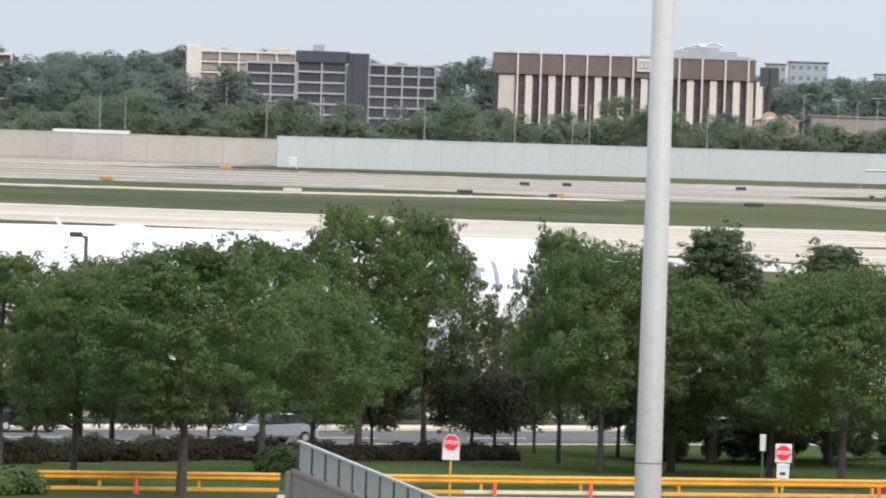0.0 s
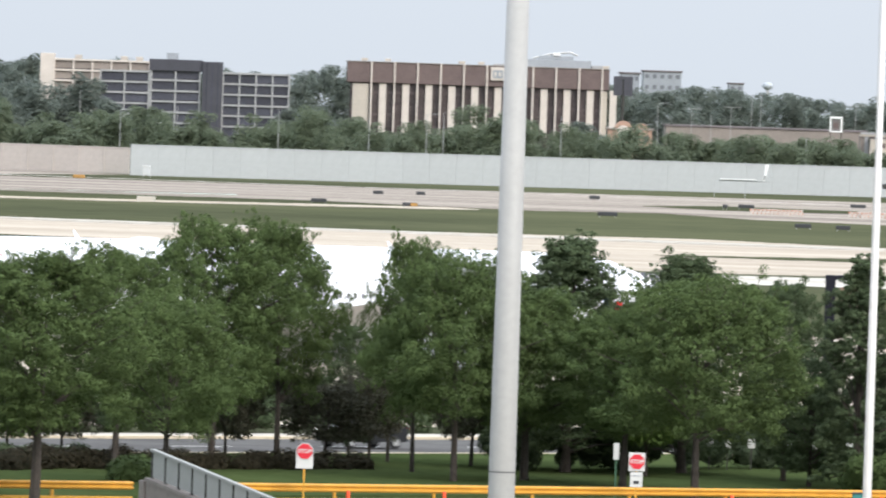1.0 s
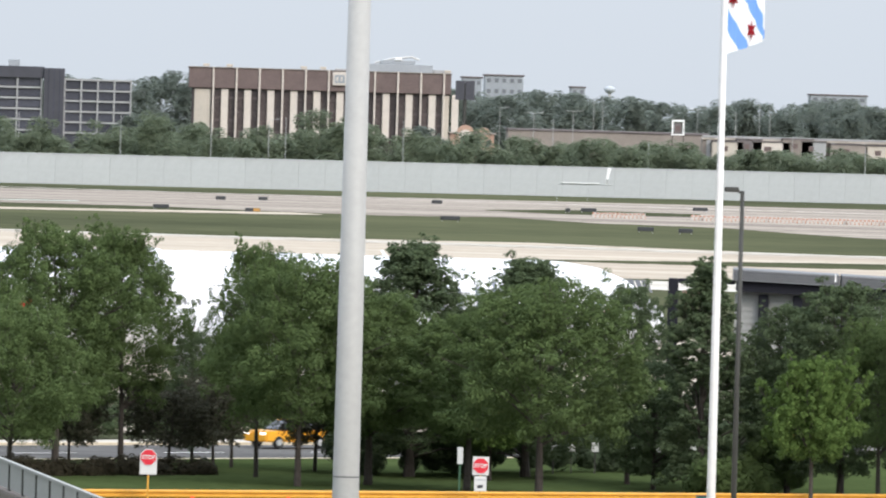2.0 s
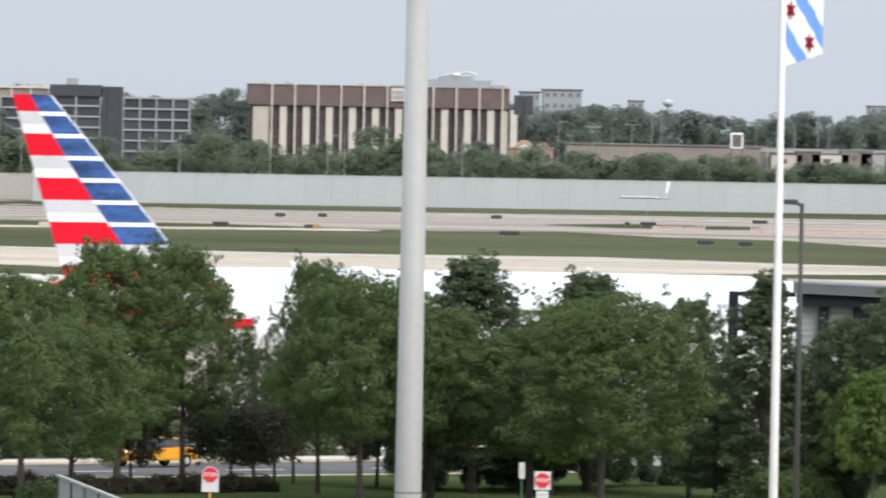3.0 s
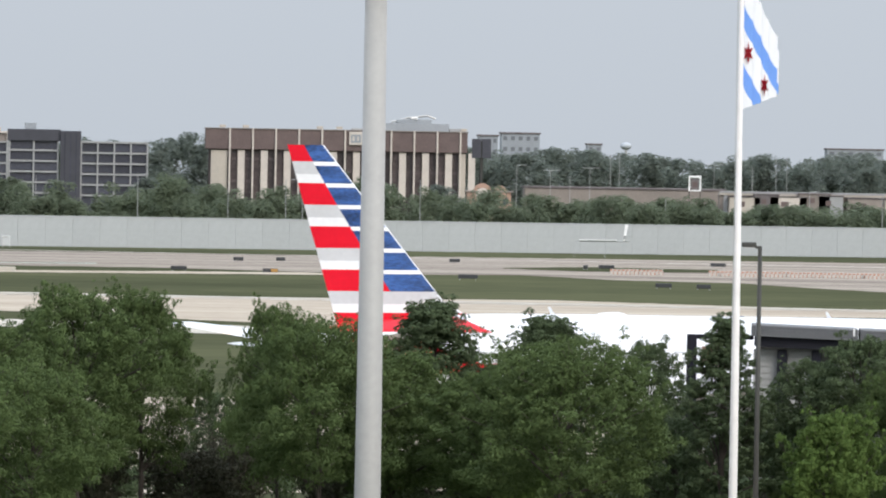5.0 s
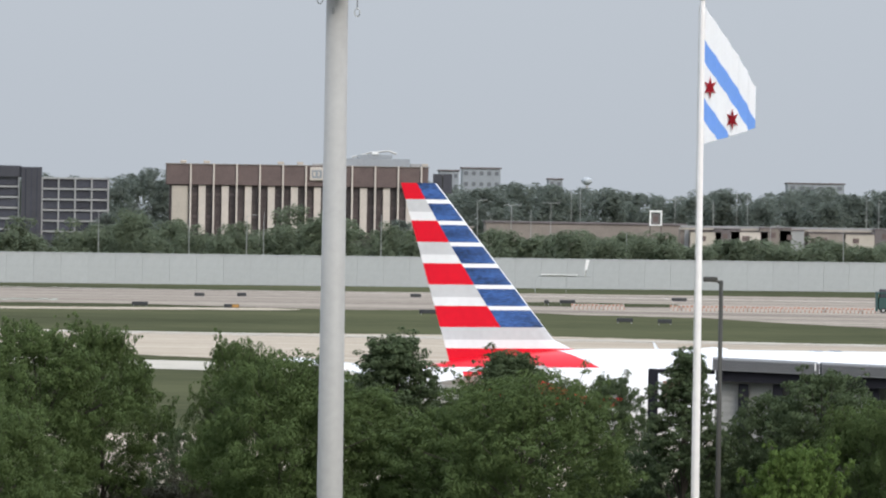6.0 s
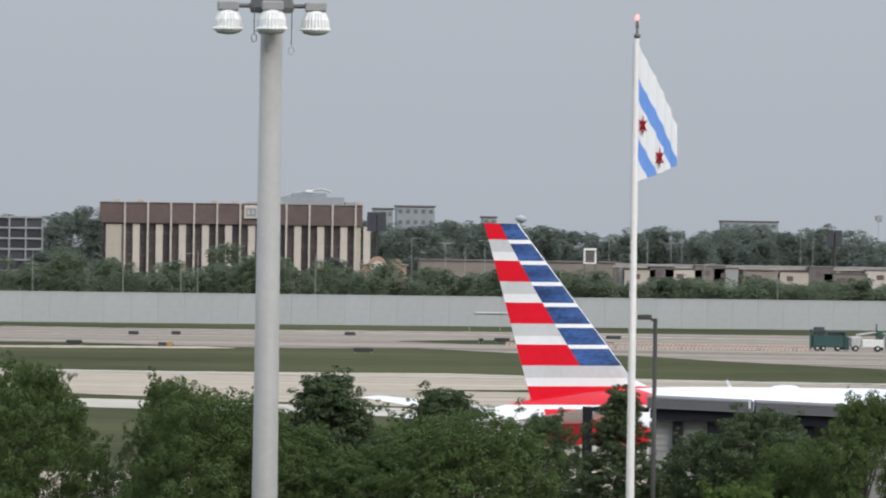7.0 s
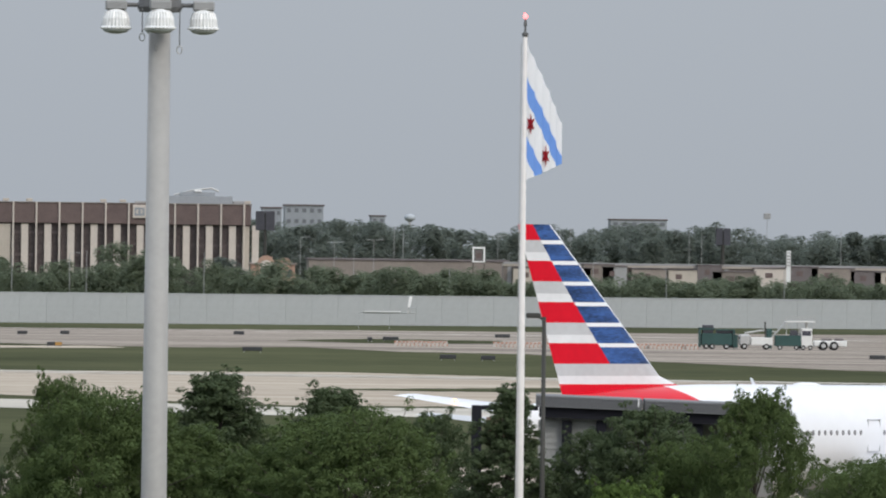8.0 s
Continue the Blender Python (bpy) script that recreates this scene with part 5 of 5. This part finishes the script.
flag = thing("flag", "white flag with two sky blue bands and red stars", "flag", fx + 0.05, fd, 21.97)
STRIPS, FLY, HOIST, SAG = 6, 0.29, 2.78, 0.32
strips = []
for k in range(STRIPS):
    # bands of cloth in one strip, each falling by SAG across it; the lower hem is gathered up towards the fly
    bm = bmesh.new()
    edges = [0, 0.24, 0.40, 0.66, 0.82, 1.0]
    cols = [0, 1, 0, 1, 0]
    for y in (0.0, 0.008):
        for j in range(5):
            for a, b2 in ((0, 0.25), (0.25, 0.5), (0.5, 0.75), (0.75, 1.0)):
                q = []
                for f in (a, b2):
                    hem = -HOIST + 0.07 * (k + f) + SAG * k
                    zs = [max(-HOIST * e - SAG * f, hem) for e in edges[j:j + 2]]
                    q.append([(FLY * f, 0.035 * math.sin(math.pi * f) + y, z) for z in zs])
                if q[0][0][2] - q[0][1][2] < 0.01 or q[1][0][2] - q[1][1][2] < 0.002:
                    continue
                ring = [q[0][0], q[1][0], q[1][1], q[0][1]]
                f = bm.faces.new([bm.verts.new(p) for p in (ring if y == 0 else ring[::-1])])
                f.material_index = cols[j]
    bmesh.ops.remove_doubles(bm, verts=bm.verts, dist=0.0005)
    st = part("cloth_strip", bm, [FLAGWHITE, FLAGBLUE], flag)
    if k in (0, 2):
        for yy in (-0.012, 0.052):
            sb = bmesh.new()
            ring = [sb.verts.new((FLY * 0.5 + (0.23 if i % 2 == 0 else 0.095) * math.sin(math.pi * i / 6) * 0.75, yy, -HOIST * 0.53 - SAG * 0.5 + (0.23 if i % 2 == 0 else 0.095) * math.cos(math.pi * i / 6))) for i in range(12)]
            f = sb.faces.new(ring)
            bmesh.ops.extrude_face_region(sb, geom=[f])
            part("star", sb, FLAGRED, st, "red six-pointed star")
    strips.append(st)


# how the six strips of cloth turn, from the hoist to the fly, as the breeze comes and goes
GUSTS = [
    (0.0, 40, 50, 40, 60, 70, 60), (1.5, 45, 40, 55, 50, 60, 65), (2.8, 50, 45, 40, 50, 110, 130), (3.0, 45, 40, 40, 50, 110, 150), (3.2, 50, 45, 55, 60, 100, 130),
    (3.4, 68, 60, 64, 60, 60, 80), (3.6, 72, 60, 60, 55, 60, 70), (3.8, 60, 55, 50, 40, 55, 85), (4.0, 50, 45, 40, 40, 60, 120),
    (4.2, 55, 50, 40, 45, 70, 110), (4.5, 68, 62, 56, 58, 62, 90), (5.0, 45, 50, 60, 50, 80, 90), (5.8, 32, 42, 45, 50, 60, 120), (6.0, 34, 38, 40, 44, 48, 120), (6.2, 58, 52, 70, 72, 78, 110),
    (6.4, 50, 58, 125, 142, 148, 60), (6.6, 50, 50, 108, 138, 140, 58), (6.8, 62, 56, 60, 64, 66, 80), (7.0, 55, 50, 52, 54, 55, 85),
    (7.2, 45, 48, 42, 48, 50, 110), (7.4, 62, 58, 60, 62, 62, 90), (7.6, 66, 62, 58, 62, 80, 90), (7.8, 64, 56, 56, 66, 90, 80), (8.0, 58, 52, 52, 56, 60, 130),
]


def flutter_flag():
    rows = [[] for _ in strips]
    for i in range(41):
        t = i * 0.2
        x = y = z = 0.0
        for k in range(STRIPS):
            yaw = float(np.interp(t, [g[0] for g in GUSTS], [g[k + 1] for g in GUSTS])) + 4 * math.sin(5.2 * t - 0.95 * k)
            rows[k].append((t, pose(x, y, z, 0, 0, yaw)))
            x += FLY * math.cos(radians(yaw))
            y += FLY * math.sin(radians(yaw))
            z -= SAG
    for st, r in zip(strips, rows):
        walk(st, r)


# ---- street lamps by the rail ----
def shoebox_lamp(u_top, u_base, v_top, d, label):
    l = thing("street_lamp", label, "street lamp", east(u_base, d), d, 0.1)
    top = 18 - v_top * d / K - 0.1
    part("pole", tube([(0, 0, 0), (0, 0, top)], [0.125, 0.09], 14), DARKPOLE, l, smooth=True)
    part("base", lathe([(0.22, 0), (0.22, 0.1), (0.18, 0.15)], 16), KERB, l, "concrete footing")
    part("arm", tube([(0, 0, top - 0.12), (-0.25, 0, top + 0.0)], 0.06, 8), DARKPOLE, l)
    h = part("lamp_head", box(-0.78, -0.16, -0.22, 0.22, top - 0.06, top + 0.16, 0.05), DARKPOLE, l, "dark boxy lamp head")
    part("lens", box(-0.72, -0.22, -0.18, 0.18, top - 0.09, top - 0.06), STEEL, h)


shoebox_lamp(1069, 1074, 137, 436, "tall bronze street lamp beside the guard rail")
shoebox_lamp(-625, -622, 293, 468, "bronze street lamp among the trees")

# ---- guard rail ----
rail = thing("guard_rail", "yellow painted steel guard rail with posts", "guard rail")
ra, rb = Vector((east(-761, 429.0), 429.0, 0)), Vector((east(806, 450.0), 450.0, 0))
rd = (rb - ra).normalized()
rn = Vector((-rd.y, rd.x, 0))
rail_rz = math.degrees(math.atan2(rd.y, rd.x))
rail.matrix_basis = pose(ra.x, ra.y, 0.17, 0, 0, rail_rz)
prof = [(0.0, 0.46), (-0.09, 0.52), (-0.09, 0.57), (0.0, 0.63), (0.0, 0.66), (-0.09, 0.71), (-0.09, 0.77), (0.0, 0.82)]
cut = (east(-268, 436) - ra.x) / rd.x
cut2 = (east(-120, 438) - ra.x) / rd.x
for s_from, s_to in ((-20, cut), (cut2, 62)):
    n = max(1, int((s_to - s_from) / 4.5))
    for i in range(n):
        a, b2 = s_from + (s_to - s_from) * i / n, s_from + (s_to - s_from) * (i + 1) / n
        bm = bmesh.new()
        ring0 = [bm.verts.new((a, y, z)) for y, z in prof] + [bm.verts.new((a, y + 0.02, z)) for y, z in prof[::-1]]
        ring1 = [bm.verts.new((b2 + 0.04, y - 0.004, z)) for y, z in prof] + [bm.verts.new((b2 + 0.04, y + 0.016, z)) for y, z in prof[::-1]]
        for k in range(len(ring0)):
            bm.faces.new((ring0[k], ring1[k], ring1[(k + 1) % len(ring0)], ring0[(k + 1) % len(ring0)]))
        bm.faces.new(ring0)
        bm.faces.new(ring1)
        bmesh.ops.recalc_face_normals(bm, faces=bm.faces)
        part("beam", bm, YELLOW, rail)
        p = part("post", box(a + 0.9, a + 1.02, 0.03, 0.17, 0, 0.72, 0.01), YELLOW, rail)
        part("kerb_rail", box(a, b2 - 0.02, -0.16, 0.0, 0.0, 0.17, 0.02), KERB if east(-15, 438) < ra.x + rd.x * a < east(330, 442) else YELLOW, rail, "yellow painted kerb beam")
for u in (-520, 115, 285, 795, -905, 1060):
    d = 429 + (u + 761) * 21.0 / 1567 - 0.8
    o = thing("marker_post", "orange plastic marker post by the rail", "bollard", east(u, d), d, 0.05, group="orange markers")
    part("post", lathe([(0.11, 0), (0.085, 0.04), (0.08, 0.62), (0.05, 0.68)], 14), ORANGE, o)
    part("foot", lathe([(0.2, 0), (0.2, 0.04), (0.11, 0.06)], 14), MASTDARK, o)
# drive in front of the rail
fwd = [ra - rd * 30 - rn * 0.35, ra + rd * 80 - rn * 0.35]
mid = ra + rd * cut
sheet("drive", [(mid.x, mid.y - 0.35), (fwd[1].x, fwd[1].y), (fwd[1].x, 300), (mid.x, 300)], 0.06, PALE, "pale concrete drive before the rail", "pavement", 0.05)
sheet("near_lawn", [(fwd[0].x, fwd[0].y), (mid.x - 0.02, mid.y - 0.35), (mid.x - 0.02, 300), (fwd[0].x, 300)], 0.05, LAWN, "mown lawn before the rail", "lawn", 0.05)

# ---- ramp parapet ----
RAMPC = mat("ramp concrete", (0.19, 0.165, 0.148), 0.85, vary=0.18, scale=0.8)
RPANEL = mat("grey mesh panel", (0.29, 0.29, 0.275), 0.6, 0.1, vary=0.08, scale=1.0)
pa, pb = Vector((east(-240, 330), 330.0, 6.15)), Vector((east(6, 317), 317.0, 5.0))
run = Vector((pb.x - pa.x, pb.y - pa.y, 0))
rl = run.length
rrz = math.degrees(math.atan2(run.y, run.x))
ramp = thing("ramp_parapet", "concrete ramp wall topped with grey panel railing", "parapet", pa.x, pa.y, 0, rrz)
slope = (pb.z - pa.z) / rl


def sheared(x0, x1, y0, y1, lo, hi, flat_base=False):
    bm = bmesh.new()
    add_box(bm, x0, x1, y0, y1, 0, 1)
    for v in bm.verts:
        top = v.co.z > 0.5
        v.co.z = pa.z + slope * v.co.x + (hi if top else lo)
        if flat_base and not top:
            v.co.z = 0
    return bm


part("wall", sheared(-0.2, rl + 3, 0.0, 0.35, 0, -1.05, True), RAMPC, ramp, "brown-grey concrete wall")
part("wall_cap", sheared(-0.22, rl + 3, -0.05, 0.4, -1.05, -0.93), RAMPC, ramp)
part("end_pier", box(-0.65, -0.2, -0.1, 0.45, 0, pa.z - 1.0, 0.03), RAMPC, ramp)
nP = 10
for i in range(nP + 2):
    x = rl * i / nP
    part("rail_post", sheared(x - 0.05, x + 0.05, 0.1, 0.2, -0.95, 0.02), DARKPOLE, ramp)
    part("infill_panel", sheared(x + 0.06, x + rl / nP - 0.06, 0.13, 0.17, -0.88, -0.06), RPANEL, ramp)
part("top_rail", sheared(-0.1, rl + 2.6, 0.07, 0.23, -0.05, 0.03), RPANEL, ramp)
part("drain_box", box(rl * 0.36, rl * 0.36 + 0.5, -0.2, 0.0, 3.2, pa.z - 1.85, 0.02), DARKPANEL, ramp)

# ---- stop signs and small signs ----
STOPRED = mat("red sign sheeting", (0.50, 0.015, 0.03), 0.4, vary=0.05, scale=3)
SIGNWHITE = mat("white sign sheeting", (0.5, 0.5, 0.485), 0.45, vary=0.04, scale=3)
SIGNGREEN = mat("green sign post", (0.035, 0.09, 0.05), 0.6, vary=0.1, scale=3)


def octagon(r, y0, y1):
    bm = bmesh.new()
    f = bm.faces.new([bm.verts.new((r * math.sin(radians(22.5 + 45 * k)), y0, r * math.cos(radians(22.5 + 45 * k)))) for k in range(8)])
    ex = bmesh.ops.extrude_face_region(bm, geom=[f])
    for v in ex["geom"]:
        if isinstance(v, bmesh.types.BMVert):
            v.co.y = y1
    bmesh.ops.recalc_face_normals(bm, faces=bm.faces)
    return bm


def lettering(text, size, parent, m, material):
    cu = bpy.data.curves.new("letters", "FONT")
    cu.body, cu.size, cu.align_x, cu.align_y, cu.extrude, cu.offset = text, size, "CENTER", "CENTER", 0.003, 0.006
    tmp = bpy.data.objects.new("letters", cu)
    scene.collection.objects.link(tmp)
    me = bpy.data.meshes.new_from_object(tmp)
    bpy.data.objects.remove(tmp)
    me.materials.clear()
    me.materials.append(material)
    ob = new("letters", me)
    ob.parent = parent
    ob.matrix_basis = m
    return ob


def stop_sign(u, v, d, kind):
    z = 18 - v * d / K - 0.16
    g = thing("stop_sign", "red octagonal stop sign on a yellow post" if kind == 1 else "red stop sign with white plates on a post", "sign", east(u, d), d, 0.06)
    part("post", box(-0.04, 0.04, 0.03, 0.1, 0, z + 0.3, 0.01), YELLOW, g, "yellow post")
    if kind == 1:
        part("back_plate", box(-0.37, 0.37, 0.0, 0.025, z - 0.75, z + 0.02, 0.01), SIGNWHITE, g, "white plate")
    else:
        part("back_plate", box(-0.36, 0.36, 0.0, 0.025, z - 0.42, z + 0.4, 0.01), SIGNWHITE, g, "white plate")
        low = part("lower_plate", box(-0.27, 0.27, 0.0, 0.02, z - 1.12, z - 0.46, 0.01), SIGNWHITE, g, "white lower plate with dark mark")
        part("mark", box(-0.13, 0.12, -0.02, 0.0, z - 0.98, z - 0.84), SIGNBLACK, low)
        part("mark", box(-0.2, 0.2, -0.02, 0.0, z - 0.64, z - 0.6), FARGREY, low)
    rim = part("rim", octagon(0.38, -0.01, -0.03), SIGNWHITE, g, "white octagon border")
    rim.matrix_basis = pose(0, 0, z)
    face = part("face", octagon(0.345, -0.032, -0.045), STOPRED, g, "red octagon")
    face.matrix_basis = pose(0, 0, z)
    lettering("STOP", 0.235, face, pose(0, -0.05, 0, 90, 0, 0), SIGNWHITE)


stop_sign(35.5, 634, 437.5, 1)
stop_sign(624, 633, 445.0, 2)
g = thing("notice_sign", "narrow white notice on a green post", "sign", east(587, 456), 456, 0.13)
part("post", box(-0.04, 0.04, 0.0, 0.06, 0, 2.3), SIGNGREEN, g)
part("plate", box(-0.13, 0.13, -0.03, 0.0, 1.75, 2.5, 0.01), SIGNWHITE, g)
g = thing("utility_cabinet", "teal metal utility cabinet on the lawn", "cabinet", east(1018, 446), 446, 0.13)
part("body", box(-0.25, 0.25, -0.2, 0.2, 0, 0.95, 0.03), mat("teal paint", (0.03, 0.16, 0.15), 0.5, vary=0.1, scale=2), g)
part("lid", box(-0.28, 0.28, -0.23, 0.23, 0.95, 1.02, 0.02), DARKPOLE, g)


g = thing("road_barrier", "yellow steel road barrier on two posts", "barrier", east(1185, 545), 545, 0.12)
part("beam", box(0, 2.0, -0.06, 0.06, 0.85, 1.3, 0.03), YELLOW, g)
for x in (0.25, 1.65):
    part("post", box(x, x + 0.12, -0.02, 0.1, 0, 0.9), DARKPOLE, g)


# small white plates before the hedge
plate = None
for u in (752, 784, 826, 897, 938, 972, 1000):
    d = 487 + (u - 370) * 21 / 780 - 2.0
    if plate is None:
        plate = thing("marker_plate", "small white plate on a dark stake by the hedge", "sign", east(u, d), d, 0.13, group="white marker plates")
        part("stake", box(-0.03, 0.03, 0.0, 0.05, 0, 1.3), DARKPOLE, plate)
        part("plate", box(-0.17, 0.17, -0.03, 0.0, 1.12, 1.6, 0.02), SIGNWHITE, plate)
    else:
        copy_thing(plate, pose(east(u, d), d, 0.13 - 0.05 * (u % 3)))


# ---- shrubs ----
def shrub(name, u0, u1, d0, d1, h, material, label, n, per, seed, leaf=0.09):
    rng = np.random.default_rng(seed)
    lobes = []
    for i in range(n):
        f = (i + rng.uniform(0, 1)) / n
        d = d0 + (d1 - d0) * f + rng.uniform(-1, 1)
        u = u0 + (u1 - u0) * f
        hh = h * rng.uniform(0.4, 1.05)
        r = rng.uniform(0.45, 0.9)
        lobes.append((east(u, d), d, max(r * 0.5, hh - r * 0.5), r))
        lobes.append((east(u, d) + rng.normal(0, 0.4), d + rng.normal(0, 0.4), hh * 0.45, r * 1.05))
    c, nn = lobes_to_leaves(lobes, n * per * 2, rng, 0.85)
    c[:, 2] = np.maximum(c[:, 2], 0.16)
    return tagged(new(name, leaf_mesh(name, c, nn, leaf, material, rng, 0.6)), label, "shrub", kind="stuff")


shrub("hedge", -830, -270, 456, 474, 1.15, LEAF_RED, "russet and dark shrubs along the lawn", 32, 420, 11)
shrub("hedge", -820, -300, 462, 478, 0.9, LEAF_DARK, "dark low shrubs beside the road", 26, 380, 18)
shrub("hedge", -270, 150, 472, 482, 0.7, LEAF_RED, "low russet shrubs beside the lawn", 20, 420, 12)
shrub("hedge", -290, -250, 458, 462, 1.0, LEAF, "green shrubs at the lawn edge", 8, 420, 13)
shrub("hedge", 370, 1150, 487, 508, 3.6, LEAF_HEDGE, "tall dark hedge behind the lawn", 80, 800, 14)
shrub("hedge", -830, 380, 512, 541, 2.6, LEAF_DARK, "dark uneven shrubs behind the road", 80, 420, 17)
shrub("hedge", 1010, 1180, 470, 478, 2.6, LEAF, "green bushes near the street lamp", 18, 600, 15)
shrub("hedge", -900, -690, 424, 428, 1.3, LEAF, "green bushes before the rail", 14, 500, 16)
ORN = (build_tree(51, 4.6, 5.0, 1.7, "spread", LEAF_PLUM, 12000, 0.08), 4.6, 5.0)
for u, d, h, w, turn in ((-700, 474, 4.2, 4.0, 0), (-490, 476, 4.4, 4.4, 80), (-395, 480, 4.2, 3.6, 190), (-105, 484, 4.4, 4.2, 40), (70, 486, 4.2, 5.0, 300), (150, 488, 4.6, 4.0, 130), (330, 490, 5.0, 5.0, 220)):
    plant(ORN, u, d, h, w, "small plum-leaved ornamental tree with several stems", turn)
for o in (*ORN[0].children_recursive, ORN[0]):
    bpy.data.objects.remove(o)


# ---- cars ----
def car(name, label, paint, length=4.6, height=1.45, suv=False):
    c = thing(name, label, "car")
    h = height
    prof = [(-0.5, 0.35), (-0.5, 0.62 * h), (-0.44, 0.66 * h), (-0.3, 0.70 * h), (0.5, 0.62 * h), (0.5, 0.35)]
    roof = [(-0.46, 0.64 * h), (-0.40 if suv else -0.30, 0.97 * h), (-0.1, h), (0.08, 0.98 * h), (0.24, 0.66 * h)]

    def hull(pts, wide, inset):
        bm = bmesh.new()
        n = len(pts)
        cols = []
        for y, k in ((-wide, 1), (wide, 1)):
            cols.append([bm.verts.new((px * length, y * (1 - inset * (pz / h)), pz)) for px, pz in pts])
        bm.faces.new(cols[0])
        bm.faces.new(cols[1][::-1])
        for i in range(n):
            bm.faces.new((cols[0][i], cols[1][i], cols[1][(i + 1) % n], cols[0][(i + 1) % n]))
        bmesh.ops.recalc_face_normals(bm, faces=bm.faces)
        bmesh.ops.bevel(bm, geom=bm.edges[:], offset=0.07, segments=2, affect="EDGES")
        return bm
    part("body", hull(prof, 0.9, 0.05), paint, c)
    part("cabin", hull(roof, 0.84, 0.18), DARKGLASS, c, "dark cabin glass")
    part("roof", box(-0.36 * length if suv else -0.27 * length, 0.05 * length, -0.62, 0.62, h - 0.03, h + 0.03, 0.03), paint, c)
    for x in (-0.31, 0.31):
        for y in (-0.82, 0.82):
            wheel(c, x * length, y, 0.33, 0.22)
    for y in (-0.62, 0.62):
        part("headlight", box(0.485 * length, 0.505 * length, y - 0.17, y + 0.17, 0.5 * h, 0.58 * h), glow_mat("car headlight", (1.0, 0.95, 0.85), 1.5), c, "lit headlight")
        part("tail_light", box(-0.508 * length, -0.49 * length, y - 0.15, y + 0.15, 0.52 * h, 0.6 * h), STOPRED, c)
    return c


SILVER = mat("silver car paint", (0.45, 0.46, 0.48), 0.3, 0.4, vary=0.04, scale=1)
BLACKCAR = mat("black car paint", (0.018, 0.018, 0.02), 0.25, vary=0.1, scale=1)
MAROON = mat("maroon car paint", (0.17, 0.008, 0.016), 0.3, vary=0.1, scale=1)
TAXI = mat("yellow taxi paint", (0.72, 0.33, 0.02), 0.35, vary=0.06, scale=1)
CARS = [   # thing, bearing at a time, that time, bearing a second, offset across the road
    (car("car", "silver saloon car on the access road", SILVER), -284.0, 0.0, -400.0, -6.0),
    (car("car", "black sport utility car on the access road", BLACKCAR, 4.9, 1.8, True), 135.0, 1.0, -640.0, -1.5),
    (car("car", "yellow taxi on the access road", TAXI), 5.0, 2.8, -350.0, 4.5),
    (car("car", "white saloon car on the access road", VEHWHITE), 326.0, 3.2, -430.0, 5.5),
    (car("car", "maroon sport utility car on the access road", MAROON, 5.0, 1.85, True), 265.0, 3.6, -600.0, -6.0),
    (car("car", "red saloon car on the access road", MAROON), 1203.0, 4.5, -450.0, 0.0),
    (car("car", "dark saloon car at the far side of the road", BLACKCAR), -735.0, 0.0, -60.0, 6.0),
]


def station(u, off):
    """How far along the road a bearing meets the lane at that offset."""
    k = u / K
    x0, y0 = along(0, off)
    return (k * y0 - x0) / (ch - k * sh)


def drive_cars():
    for c, u, t0, speed, off in CARS:
        rate = station(u + speed * 0.5, off) - station(u - speed * 0.5, off)
        s0 = station(u, off)
        rows = []
        for t in (0.0, 4.0, 8.0):
            x, y = along(s0 + rate * (t - t0), off)
            rows.append((t, pose(x, y, 0.04, 0, 0, math.degrees(HEADING) + 180)))
        walk(c, rows)


def motions():
    roll_airliner()
    flutter_flag()
    drive_cars()


motions()
